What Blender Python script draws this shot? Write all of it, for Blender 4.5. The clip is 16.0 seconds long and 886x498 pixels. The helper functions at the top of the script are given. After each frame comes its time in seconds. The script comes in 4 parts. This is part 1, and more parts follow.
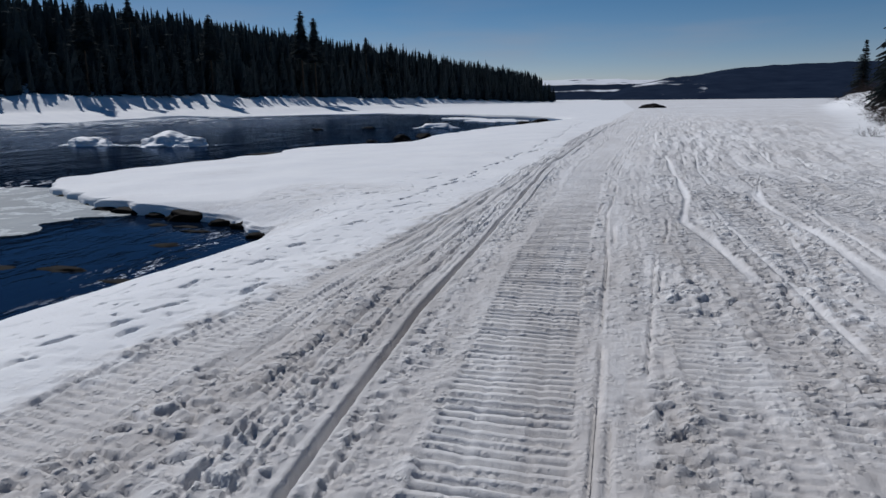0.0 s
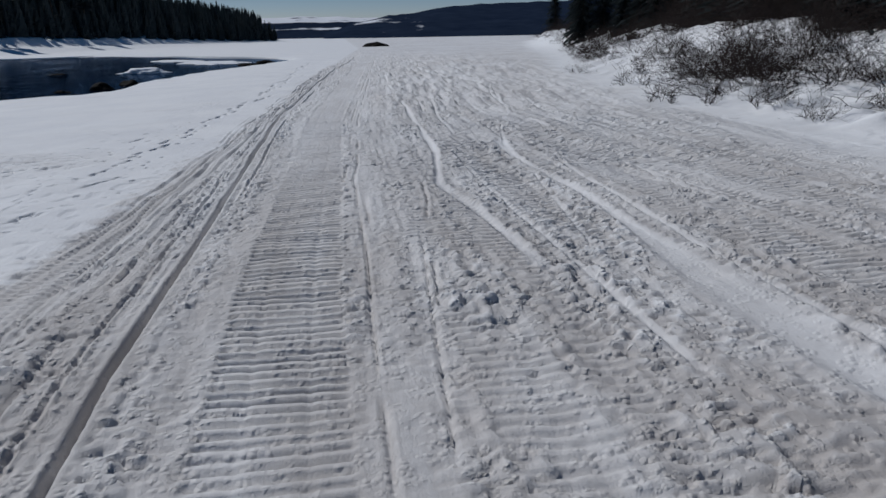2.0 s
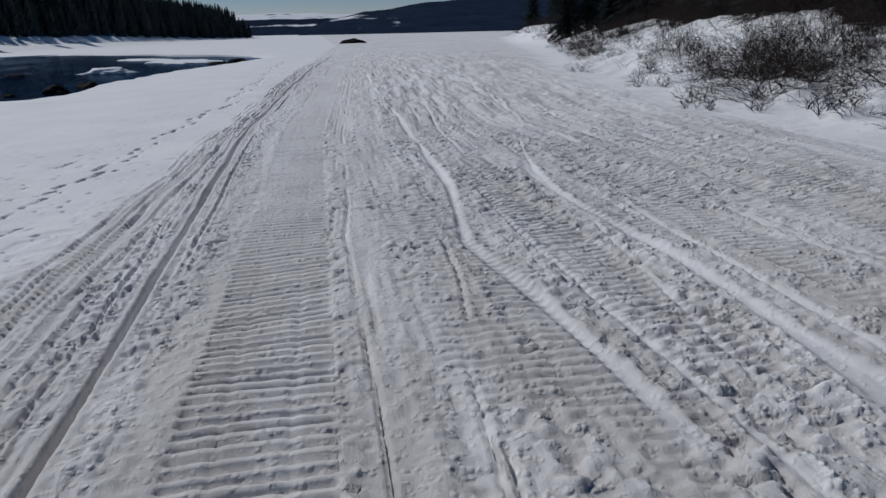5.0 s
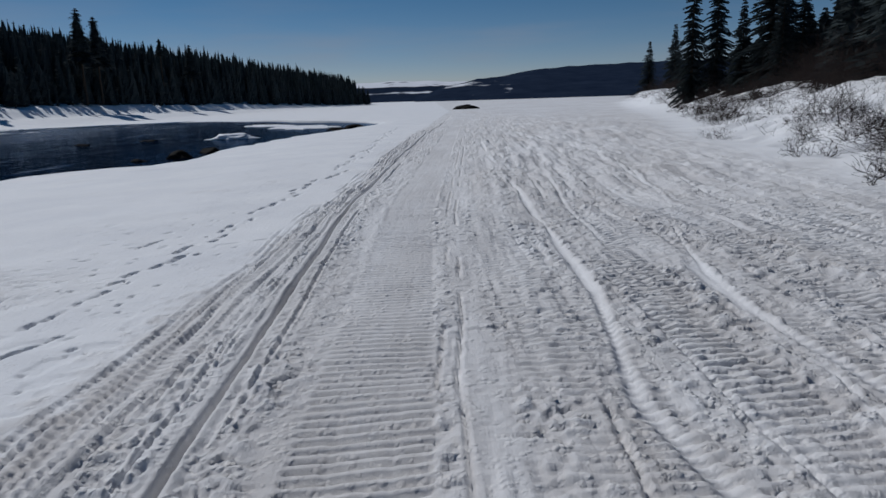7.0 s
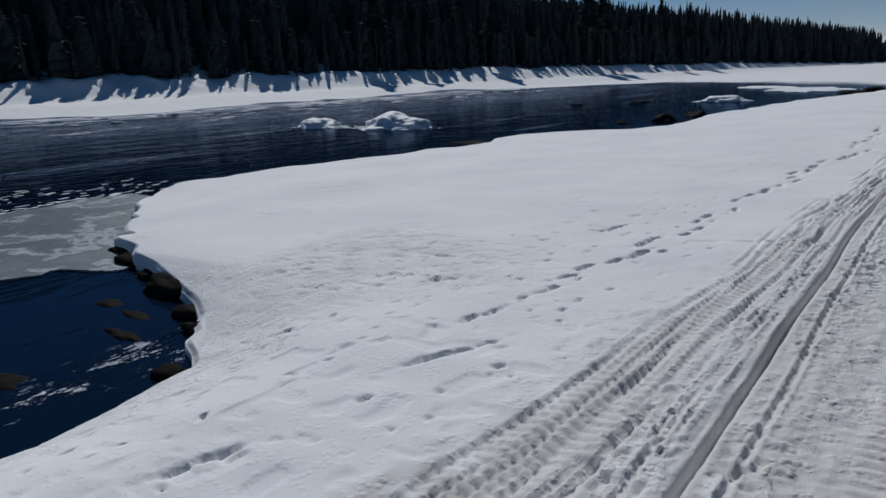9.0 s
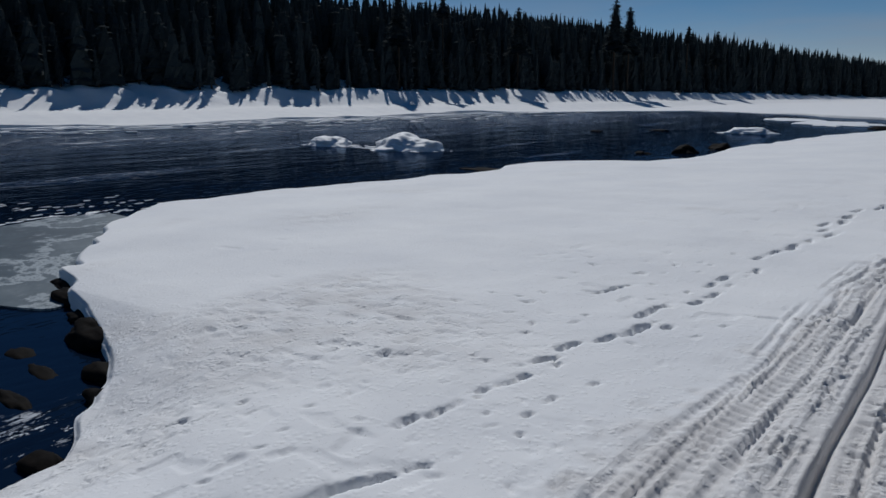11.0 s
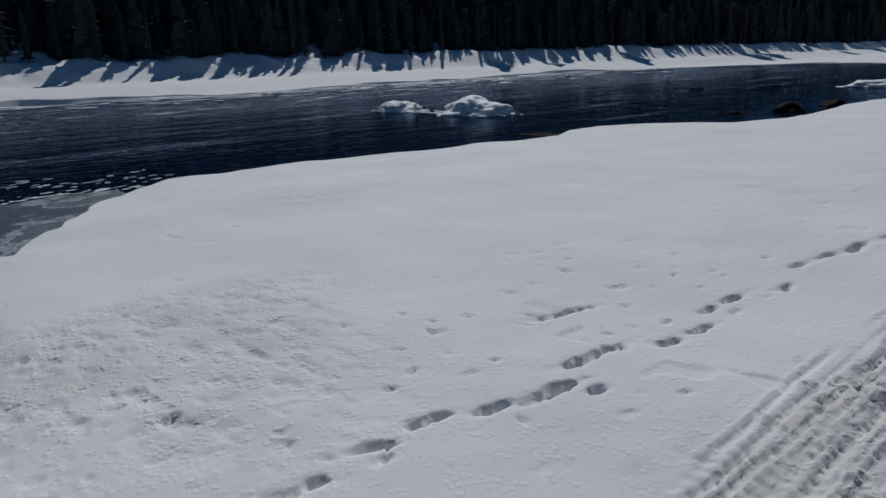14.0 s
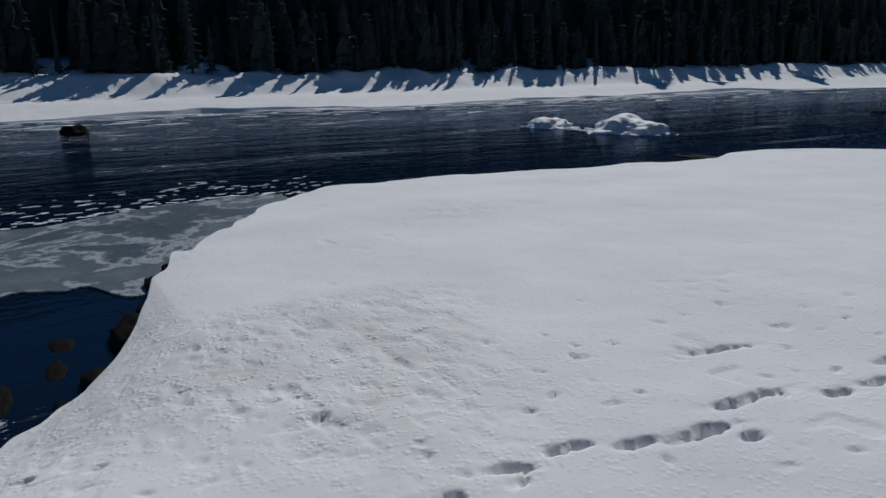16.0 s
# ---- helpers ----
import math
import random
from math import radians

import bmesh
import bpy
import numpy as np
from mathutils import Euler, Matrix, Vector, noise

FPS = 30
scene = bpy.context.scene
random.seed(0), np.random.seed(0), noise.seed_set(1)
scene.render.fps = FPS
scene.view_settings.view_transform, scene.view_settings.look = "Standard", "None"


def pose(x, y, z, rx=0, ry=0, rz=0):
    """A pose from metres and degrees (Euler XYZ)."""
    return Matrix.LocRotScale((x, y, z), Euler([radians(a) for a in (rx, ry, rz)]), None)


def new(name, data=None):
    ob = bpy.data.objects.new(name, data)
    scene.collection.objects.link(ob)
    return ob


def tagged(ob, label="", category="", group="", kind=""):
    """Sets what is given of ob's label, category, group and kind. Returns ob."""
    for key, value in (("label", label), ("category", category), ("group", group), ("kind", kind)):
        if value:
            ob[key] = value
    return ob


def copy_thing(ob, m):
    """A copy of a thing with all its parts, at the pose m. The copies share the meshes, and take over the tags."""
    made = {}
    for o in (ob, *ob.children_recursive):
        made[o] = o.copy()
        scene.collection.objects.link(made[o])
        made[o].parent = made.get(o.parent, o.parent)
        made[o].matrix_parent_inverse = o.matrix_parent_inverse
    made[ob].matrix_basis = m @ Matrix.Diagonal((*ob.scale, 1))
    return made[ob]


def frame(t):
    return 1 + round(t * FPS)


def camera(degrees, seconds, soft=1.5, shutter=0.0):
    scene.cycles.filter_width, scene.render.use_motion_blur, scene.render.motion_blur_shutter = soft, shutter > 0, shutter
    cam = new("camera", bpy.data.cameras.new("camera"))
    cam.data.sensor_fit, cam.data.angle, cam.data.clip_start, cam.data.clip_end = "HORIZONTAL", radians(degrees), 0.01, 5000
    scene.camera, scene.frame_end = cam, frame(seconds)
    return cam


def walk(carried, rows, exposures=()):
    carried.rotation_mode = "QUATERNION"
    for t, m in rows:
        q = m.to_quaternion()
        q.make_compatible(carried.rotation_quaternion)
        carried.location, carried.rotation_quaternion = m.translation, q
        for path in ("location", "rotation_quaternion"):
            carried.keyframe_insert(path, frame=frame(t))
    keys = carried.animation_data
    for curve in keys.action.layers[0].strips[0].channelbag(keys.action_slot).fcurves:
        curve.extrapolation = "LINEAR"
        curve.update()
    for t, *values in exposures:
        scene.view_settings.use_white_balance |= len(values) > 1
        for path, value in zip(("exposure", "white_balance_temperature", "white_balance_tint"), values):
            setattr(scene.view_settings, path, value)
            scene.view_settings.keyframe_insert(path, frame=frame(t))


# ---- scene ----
cam = camera(65.0, 16.0)
METRES, EYE, TILT, LEAN, TURN = 10.135, 1.5, 0.24, -0.89, 14.3
ROWS = [
    (0.0, 0.0, 0.0, 0.0, -0.33, -12.27, 1.51),
    (0.5, 0.0097, 0.0353, 0.0015, -5.65, -14.79, 0.58),
    (1.0, 0.01, 0.0696, 0.0018, -10.86, -17.7, -0.83),
    (1.5, 0.0233, 0.1024, 0.0033, -17.39, -19.75, 1.48),
    (2.0, 0.0213, 0.1353, 0.0047, -22.17, -17.64, 1.77),
    (2.5, 0.0248, 0.1624, 0.005, -21.82, -17.03, 2.58),
    (3.0, 0.0364, 0.1916, 0.0058, -22.36, -19.11, 2.4),
    (3.5, 0.0411, 0.2269, 0.0051, -23.88, -19.93, 2.25),
    (6.0, 0.0899, 0.4278, 0.0034, -23.78, -16.94, 1.88),
    (6.5, 0.1043, 0.4637, 0.0067, -19.92, -17.23, 3.41),
    (7.0, 0.1091, 0.5011, 0.0016, -15.12, -12.56, 2.58),
    (7.5, 0.1098, 0.5418, 0.0039, -3.21, -12.55, 3.34),
    (8.0, 0.1128, 0.5774, 0.0022, 10.01, -13.7, 2.79),
    (8.5, 0.1077, 0.608, 0.0039, 20.95, -14.28, 4.53),
    (11.0, 0.0984, 0.7474, 0.0129, 25.01, -12.17, 1.16),
    (11.5, 0.1096, 0.7863, 0.0135, 22.59, -11.79, 1.65),
    (12.0, 0.1217, 0.8252, 0.0122, 17.34, -10.73, 0.65),
    (12.5, 0.125, 0.8642, 0.0091, 14.02, -11.51, 0.56),
    (13.0, 0.139, 0.8977, 0.0067, 22.63, -11.23, -0.25),
    (13.5, 0.1443, 0.933, 0.0045, 22.53, -13.41, -0.15),
    (14.0, 0.1516, 0.9483, 0.0042, 33.51, -14.88, 2.91),
    (14.5, 0.1523, 0.9496, 0.0075, 32.33, -14.34, 3.17),
    (15.0, 0.1499, 0.9471, 0.0077, 36.73, -13.36, 3.88),
    (15.5, 0.1496, 0.947, 0.0067, 40.2, -14.22, 3.04),
    (16.0, 0.1483, 0.9454, 0.0073, 45.56, -13.17, 2.12),
]
walk(cam, [(t, pose(0, 0, EYE, TILT, LEAN, TURN) @ pose(METRES * x, METRES * y, METRES * z, 90 + pitch, roll, yaw)) for t, x, y, z, yaw, pitch, roll in ROWS],
     [(0.0, -0.49, 5970, 11), (1.0, -0.67, 5960, 10), (2.5, -0.79, 5940, 10), (3.5, -0.82, 5960, 10), (6.5, -0.78, 5950, 10), (7.0, -0.75, 5920, 10), (8.5, -0.73, 6000, 9), (12.0, -0.75, 6000, 9), (14.0, -0.95, 6080, 9), (16.0, -0.80, 6120, 9)])

# ---- world, sun ----
SUN_AZ, SUN_EL = 48.0, 44.0     # degrees left of +y, degrees up
world = bpy.data.worlds.new("sky")
scene.world = world
world.use_nodes = True
wt = world.node_tree
sky = wt.nodes.new("ShaderNodeTexSky")
sky.sky_type = 'NISHITA'
sky.sun_disc = False
sky.sun_elevation = radians(SUN_EL)
sky.sun_rotation = radians(-SUN_AZ)
sky.altitude = 2500
sky.air_density, sky.dust_density, sky.ozone_density = 1.0, 0.0, 2.6
wt.nodes["Background"].inputs["Strength"].default_value = 0.057
deepen = wt.nodes.new("ShaderNodeHueSaturation")
deepen.inputs["Saturation"].default_value = 1.26
deepen.inputs["Value"].default_value = 0.98
wt.links.new(sky.outputs[0], deepen.inputs["Color"])
deepen.inputs["Hue"].default_value = 0.495
# a faint lilac haze low over the horizon
above = wt.nodes.new("ShaderNodeSeparateXYZ")
wt.links.new(wt.nodes.new("ShaderNodeTexCoord").outputs["Generated"], above.inputs[0])
low = wt.nodes.new("ShaderNodeMapRange")
low.interpolation_type = 'SMOOTHSTEP'
for slot, value in zip(("From Min", "From Max", "To Min", "To Max"), (0.0, 0.20, 1.0, 0.0)):
    low.inputs[slot].default_value = value
wt.links.new(above.outputs[2], low.inputs["Value"])
haze = wt.nodes.new("ShaderNodeMix")
haze.data_type, haze.blend_type = 'RGBA', 'MULTIPLY'
haze.inputs[7].default_value = (1.34, 1.15, 1.19, 1)
wt.links.new(low.outputs[0], haze.inputs[0])
wt.links.new(deepen.outputs[0], haze.inputs[6])
# thin cirrus streaks low in the sky
veil = wt.nodes.new("ShaderNodeMapping")
veil.inputs["Scale"].default_value = (1.6, 1.6, 11.0)
wt.links.new(above.inputs[0].links[0].from_socket, veil.inputs["Vector"])
wisps = wt.nodes.new("ShaderNodeTexNoise")
wisps.inputs["Scale"].default_value, wisps.inputs["Detail"].default_value = 1.7, 5.0
wt.links.new(veil.outputs[0], wisps.inputs["Vector"])
thin = wt.nodes.new("ShaderNodeMapRange")
thin.interpolation_type = 'SMOOTHSTEP'
for slot, value in zip(("From Min", "From Max", "To Min", "To Max"), (0.42, 0.72, 0.0, 0.55)):
    thin.inputs[slot].default_value = value
wt.links.new(wisps.outputs["Fac"], thin.inputs["Value"])
only_low = wt.nodes.new("ShaderNodeMath")
only_low.operation = 'MULTIPLY'
wt.links.new(thin.outputs[0], only_low.inputs[0])
wt.links.new(low.outputs[0], only_low.inputs[1])
cirrus = wt.nodes.new("ShaderNodeMix")
cirrus.data_type = 'RGBA'
cirrus.inputs[7].default_value = (7.0, 7.0, 7.6, 1)
wt.links.new(only_low.outputs[0], cirrus.inputs[0])
wt.links.new(haze.outputs[2], cirrus.inputs[6])
wt.links.new(cirrus.outputs[2], wt.nodes["Background"].inputs["Color"])
sun = new("sun", bpy.data.lights.new("sun", 'SUN'))
sun.data.energy, sun.data.angle, sun.data.color = 4.0, radians(0.53), (1.0, 0.955, 0.89)
toward = Vector((-math.sin(radians(SUN_AZ)) * math.cos(radians(SUN_EL)), math.cos(radians(SUN_AZ)) * math.cos(radians(SUN_EL)), math.sin(radians(SUN_EL))))
sun.matrix_world = Matrix.Translation((0, 0, 60)) @ toward.to_track_quat("Z", "Y").to_matrix().to_4x4()


# ---- small helpers ----
def part(name, bm, material, parent=None, label=""):
    """Links a bmesh as one mesh object, under parent if there is one."""
    me = bpy.data.meshes.new(name)
    bm.to_mesh(me)
    bm.free()
    me.materials.append(material)
    ob = new(name, me)
    ob.parent = parent
    return tagged(ob, label)


def raw(name, verts, faces, material, parent=None, smooth=False):
    me = bpy.data.meshes.new(name)
    me.from_pydata(verts, [], faces)
    me.materials.append(material)
    if smooth:
        me.polygons.foreach_set("use_smooth", [True] * len(me.polygons))
    ob = new(name, me)
    ob.parent = parent
    return ob


def step(a, b, v):
    t = np.clip((v - a) / (b - a), 0, 1)
    return t * t * (3 - 2 * t)


def lattice(ix, iy, seed):
    n = (ix.astype(np.int64) * 374761393 + iy.astype(np.int64) * 668265263 + seed * 974711) & 0x7fffffff
    n = ((n ^ (n >> 13)) * 1274126177) & 0x7fffffff
    return ((n ^ (n >> 16)) & 0xffff) / 65535.0


def grain(x, y, size, seed):
    """Smooth noise in -1..1 with lumps of about that size."""
    x, y = x / size, y / size
    fx, fy = np.floor(x), np.floor(y)
    u, v = x - fx, y - fy
    u, v = u * u * (3 - 2 * u), v * v * (3 - 2 * v)
    ix, iy = fx.astype(np.int64), fy.astype(np.int64)
    a, b = lattice(ix, iy, seed), lattice(ix + 1, iy, seed)
    c, d = lattice(ix, iy + 1, seed), lattice(ix + 1, iy + 1, seed)
    return 2 * ((a + (b - a) * u) * (1 - v) + (c + (d - c) * u) * v) - 1


# ---- materials ----
def material(name):
    m = bpy.data.materials.new(name)
    m.use_nodes = True
    nt = m.node_tree
    return m, nt, nt.nodes["Principled BSDF"]


def node(nt, kind, **values):
    n = nt.nodes.new(kind)
    for k, v in values.items():
        n.inputs[k].default_value = v
    return n


def noise_tex(nt, vec, scale, detail=4.0, rough=0.6):
    n = node(nt, "ShaderNodeTexNoise", Scale=scale, Detail=detail, Roughness=rough)
    nt.links.new(vec, n.inputs["Vector"])
    return n.outputs["Fac"]


def ramp(nt, fac, stops):
    r = nt.nodes.new("ShaderNodeValToRGB")
    while len(r.color_ramp.elements) < len(stops):
        r.color_ramp.elements.new(0.5)
    for e, (p, c) in zip(r.color_ramp.elements, stops):
        e.position, e.color = p, (*c, 1)
    nt.links.new(fac, r.inputs["Fac"])
    return r.outputs["Color"]


def mixed(nt, fac, a, b):
    m = nt.nodes.new("ShaderNodeMix")
    m.data_type = 'RGBA'
    for socket, value in ((m.inputs[0], fac), (m.inputs[6], a), (m.inputs[7], b)):
        if hasattr(value, "links"):
            nt.links.new(value, socket)
        else:
            socket.default_value = value if isinstance(value, (int, float)) else (*value, 1)
    return m.outputs[2]


def bumped(nt, bsdf, height, strength, distance):
    b = node(nt, "ShaderNodeBump", Strength=strength, Distance=distance)
    nt.links.new(height, b.inputs["Height"])
    nt.links.new(b.outputs[0], bsdf.inputs["Normal"])
    return b


def make_snow():
    m, nt, p = material("snow")
    pos = nt.nodes.new("ShaderNodeNewGeometry").outputs["Position"]
    att = nt.nodes.new("ShaderNodeAttribute")
    att.attribute_name = "packed"
    dirt = nt.nodes.new("ShaderNodeAttribute")
    dirt.attribute_name = "dirt"
    fresh = ramp(nt, noise_tex(nt, pos, 0.6, 5), [(0.32, (0.79, 0.795, 0.81)), (0.68, (0.87, 0.87, 0.87))])
    speck = ramp(nt, noise_tex(nt, pos, 30.0, 5, 0.75), [(0.30, (0.55, 0.54, 0.53)), (0.40, (1, 1, 1))])
    strewn = nt.nodes.new("ShaderNodeMix")
    strewn.data_type, strewn.blend_type = 'RGBA', 'MULTIPLY'
    strewn.inputs[0].default_value = 0.6
    nt.links.new(fresh, strewn.inputs[6])
    nt.links.new(speck, strewn.inputs[7])
    fresh = strewn.outputs[2]
    across = nt.nodes.new("ShaderNodeAttribute")
    across.attribute_name = "across"
    apart = nt.nodes.new("ShaderNodeSeparateXYZ")
    nt.links.new(pos, apart.inputs[0])
    flow = nt.nodes.new("ShaderNodeCombineXYZ")
    nt.links.new(across.outputs["Fac"], flow.inputs[0])
    nt.links.new(apart.outputs[1], flow.inputs[1])
    lanes = node(nt, "ShaderNodeMapping", Scale=(1.0, 0.13, 1.0))
    nt.links.new(flow.outputs[0], lanes.inputs["Vector"])
    worn = ramp(nt, noise_tex(nt, lanes.outputs[0], 4.0, 7, 0.75), [(0.36, (0.58, 0.557, 0.543)), (0.64, (0.785, 0.77, 0.762))])
    band = ramp(nt, noise_tex(nt, lanes.outputs[0], 1.5, 3, 0.6), [(0.42, (0.515, 0.483, 0.46)), (0.62, (0.775, 0.765, 0.76))])
    worn = mixed(nt, 0.5, worn, band)
    crumbs = ramp(nt, noise_tex(nt, pos, 21.0, 4, 0.7), [(0.35, (0.90, 0.89, 0.88)), (0.65, (1.0, 1.0, 1.0))])
    mul = nt.nodes.new("ShaderNodeMix")
    mul.data_type, mul.blend_type = 'RGBA', 'MULTIPLY'
    mul.inputs[0].default_value = 0.8
    nt.links.new(worn, mul.inputs[6])
    nt.links.new(crumbs, mul.inputs[7])
    base = mixed(nt, att.outputs["Fac"], fresh, mul.outputs[2])
    loose = nt.nodes.new("ShaderNodeAttribute")
    loose.attribute_name = "loose"
    base = mixed(nt, loose.outputs["Fac"], base, (0.89, 0.89, 0.895))
    churned = nt.nodes.new("ShaderNodeAttribute")
    churned.attribute_name = "churned"
    base = mixed(nt, dirt.outputs["Fac"], base, (0.48, 0.445, 0.42))
    nt.links.new(base, p.inputs["Base Color"])
    p.inputs["Roughness"].default_value = 0.8
    p.inputs["Specular IOR Level"].default_value = 0.12
    fine = noise_tex(nt, pos, 120.0, 4, 0.7)
    cells = node(nt, "ShaderNodeTexVoronoi", Scale=26.0)
    nt.links.new(pos, cells.inputs["Vector"])
    domes = ramp(nt, cells.outputs["Distance"], [(0.12, (1, 1, 1)), (0.55, (0, 0, 0))])
    kept = ramp(nt, noise_tex(nt, pos, 9.0, 3, 0.6), [(0.47, (0, 0, 0)), (0.56, (0.62, 0.62, 0.62))])
    mid = nt.nodes.new("ShaderNodeMath")
    mid.operation = 'MULTIPLY'
    nt.links.new(domes, mid.inputs[0])
    nt.links.new(kept, mid.inputs[1])
    mid = mid.outputs[0]
    add = nt.nodes.new("ShaderNodeMath")
    add.operation = 'MULTIPLY_ADD'
    add.inputs[1].default_value = 0.22
    nt.links.new(fine, add.inputs[0])
    wide = noise_tex(nt, lanes.outputs[0], 16.0, 5, 0.68)
    broad = nt.nodes.new("ShaderNodeMath")
    broad.operation = 'MULTIPLY_ADD'
    broad.inputs[1].default_value = 0.5
    nt.links.new(wide, broad.inputs[0])
    nt.links.new(mid, broad.inputs[2])
    nt.links.new(broad.outputs[0], add.inputs[2])
    amount = nt.nodes.new("ShaderNodeMath")
    amount.operation = 'MULTIPLY_ADD'
    amount.inputs[1].default_value, amount.inputs[2].default_value = 0.36, 0.19
    both = nt.nodes.new("ShaderNodeMath")
    both.operation = 'MULTIPLY_ADD'
    both.inputs[1].default_value = 0.5
    half = nt.nodes.new("ShaderNodeMath")
    half.operation = 'MULTIPLY'
    half.inputs[1].default_value = 0.8
    nt.links.new(churned.outputs["Fac"], half.inputs[0])
    nt.links.new(att.outputs["Fac"], both.inputs[0])
    nt.links.new(half.outputs[0], both.inputs[2])
    nt.links.new(both.outputs[0], amount.inputs[0])
    b = bumped(nt, p, add.outputs[0], 0.5, 0.04)
    nt.links.new(amount.outputs[0], b.inputs["Strength"])
    return m


def make_water():
    m, nt, p = material("water")
    pos = nt.nodes.new("ShaderNodeNewGeometry").outputs["Position"]
    mp = node(nt, "ShaderNodeMapping", Rotation=(0, 0, radians(20)), Scale=(1.0, 0.42, 1.0))
    nt.links.new(pos, mp.inputs["Vector"])
    small = noise_tex(nt, mp.outputs[0], 3.2, 3, 0.55)
    big = noise_tex(nt, mp.outputs[0], 0.7, 2, 0.5)
    add = nt.nodes.new("ShaderNodeMath")
    add.operation = 'MULTIPLY_ADD'
    add.inputs[1].default_value = 1.8
    nt.links.new(big, add.inputs[0])
    nt.links.new(small, add.inputs[2])
    chop = noise_tex(nt, mp.outputs[0], 11.0, 2, 0.5)
    add2 = nt.nodes.new("ShaderNodeMath")
    add2.operation = 'MULTIPLY_ADD'
    add2.inputs[1].default_value = 0.22
    nt.links.new(chop, add2.inputs[0])
    nt.links.new(add.outputs[0], add2.inputs[2])
    # riffles: streaks where the current breaks, out in the river, with sun glints painted as white flecks
    where = nt.nodes.new("ShaderNodeSeparateXYZ")
    nt.links.new(pos, where.inputs[0])
    out = nt.nodes.new("ShaderNodeMapRange")
    for slot, value in zip(("From Min", "From Max", "To Min", "To Max"), (-14.0, -36.0, -0.14, 0.10)):
        out.inputs[slot].default_value = value
    nt.links.new(where.outputs[0], out.inputs["Value"])
    lie = node(nt, "ShaderNodeMapping", Rotation=(0, 0, radians(14)), Scale=(1.0, 0.16, 1.0))
    nt.links.new(pos, lie.inputs["Vector"])
    bay = nt.nodes.new("ShaderNodeMapRange")
    for slot, value in zip(("From Min", "From Max", "To Min", "To Max"), (-11.0, -7.5, 0.0, 0.09)):
        bay.inputs[slot].default_value = value
    nt.links.new(where.outputs[0], bay.inputs["Value"])
    reach = nt.nodes.new("ShaderNodeMath")
    reach.operation = 'ADD'
    nt.links.new(out.outputs[0], reach.inputs[0])
    nt.links.new(bay.outputs[0], reach.inputs[1])
    patch = nt.nodes.new("ShaderNodeMath")
    patch.operation = 'ADD'
    nt.links.new(noise_tex(nt, lie.outputs[0], 0.42, 5, 0.65), patch.inputs[0])
    nt.links.new(reach.outputs[0], patch.inputs[1])
    riffle = ramp(nt, patch.outputs[0], [(0.49, (0, 0, 0)), (0.58, (1, 1, 1))])
    fleck = noise_tex(nt, mp.outputs[0], 4.6, 6, 0.8)
    glint_flecks = ramp(nt, fleck, [(0.575, (0, 0, 0)), (0.605, (1, 1, 1))])
    # longer glints for the far reach, painted white into the base colour
    crest = ramp(nt, noise_tex(nt, lie.outputs[0], 1.5, 6, 0.78), [(0.585, (0, 0, 0)), (0.61, (1, 1, 1))])
    far_only = nt.nodes.new("ShaderNodeMath")
    far_only.operation, far_only.use_clamp = 'MULTIPLY_ADD', True
    far_only.inputs[1].default_value, far_only.inputs[2].default_value = 9.0, 0.1
    nt.links.new(out.outputs[0], far_only.inputs[0])
    far_glints = nt.nodes.new("ShaderNodeMath")
    far_glints.operation = 'MULTIPLY'
    nt.links.new(crest, far_glints.inputs[0])
    nt.links.new(far_only.outputs[0], far_glints.inputs[1])
    white = nt.nodes.new("ShaderNodeMath")
    white.operation = 'MAXIMUM'
    nt.links.new(glint_flecks, white.inputs[0])
    nt.links.new(far_glints.outputs[0], white.inputs[1])
    both = nt.nodes.new("ShaderNodeMath")
    both.operation = 'MULTIPLY'
    nt.links.new(riffle, both.inputs[0])
    nt.links.new(white.outputs[0], both.inputs[1])
    nt.links.new(mixed(nt, both.outputs[0], (0.004, 0.010, 0.024), (0.75, 0.78, 0.82)), p.inputs["Base Color"])
    p.inputs["Roughness"].default_value = 1.0
    p.inputs["Specular IOR Level"].default_value = 0.0
    gloss = nt.nodes.new("ShaderNodeBsdfGlossy")
    gloss.inputs["Color"].default_value = (0.26, 0.34, 0.46, 1)
    gloss.inputs["Roughness"].default_value = 0.08
    edge = node(nt, "ShaderNodeFresnel", IOR=1.33)
    coat = nt.nodes.new("ShaderNodeMixShader")
    clear = nt.nodes.new("ShaderNodeMath")
    clear.operation = 'SUBTRACT'
    clear.inputs[0].default_value = 1.0
    nt.links.new(both.outputs[0], clear.inputs[1])
    share = nt.nodes.new("ShaderNodeMath")
    share.operation = 'MULTIPLY'
    nt.links.new(edge.outputs[0], share.inputs[0])
    nt.links.new(clear.outputs[0], share.inputs[1])
    nt.links.new(share.outputs[0], coat.inputs[0])
    nt.links.new(p.outputs[0], coat.inputs[1])
    nt.links.new(gloss.outputs[0], coat.inputs[2])
    nt.links.new(coat.outputs[0], nt.nodes["Material Output"].inputs["Surface"])
    lift = nt.nodes.new("ShaderNodeMath")
    lift.operation = 'MULTIPLY_ADD'
    lift.inputs[1].default_value, lift.inputs[2].default_value = 0.25, 0.10
    nt.links.new(riffle, lift.inputs[0])
    b = bumped(nt, p, add2.outputs[0], 0.3, 0.2)
    nt.links.new(b.outputs[0], gloss.inputs["Normal"])
    nt.links.new(lift.outputs[0], b.inputs["Strength"])
    return m


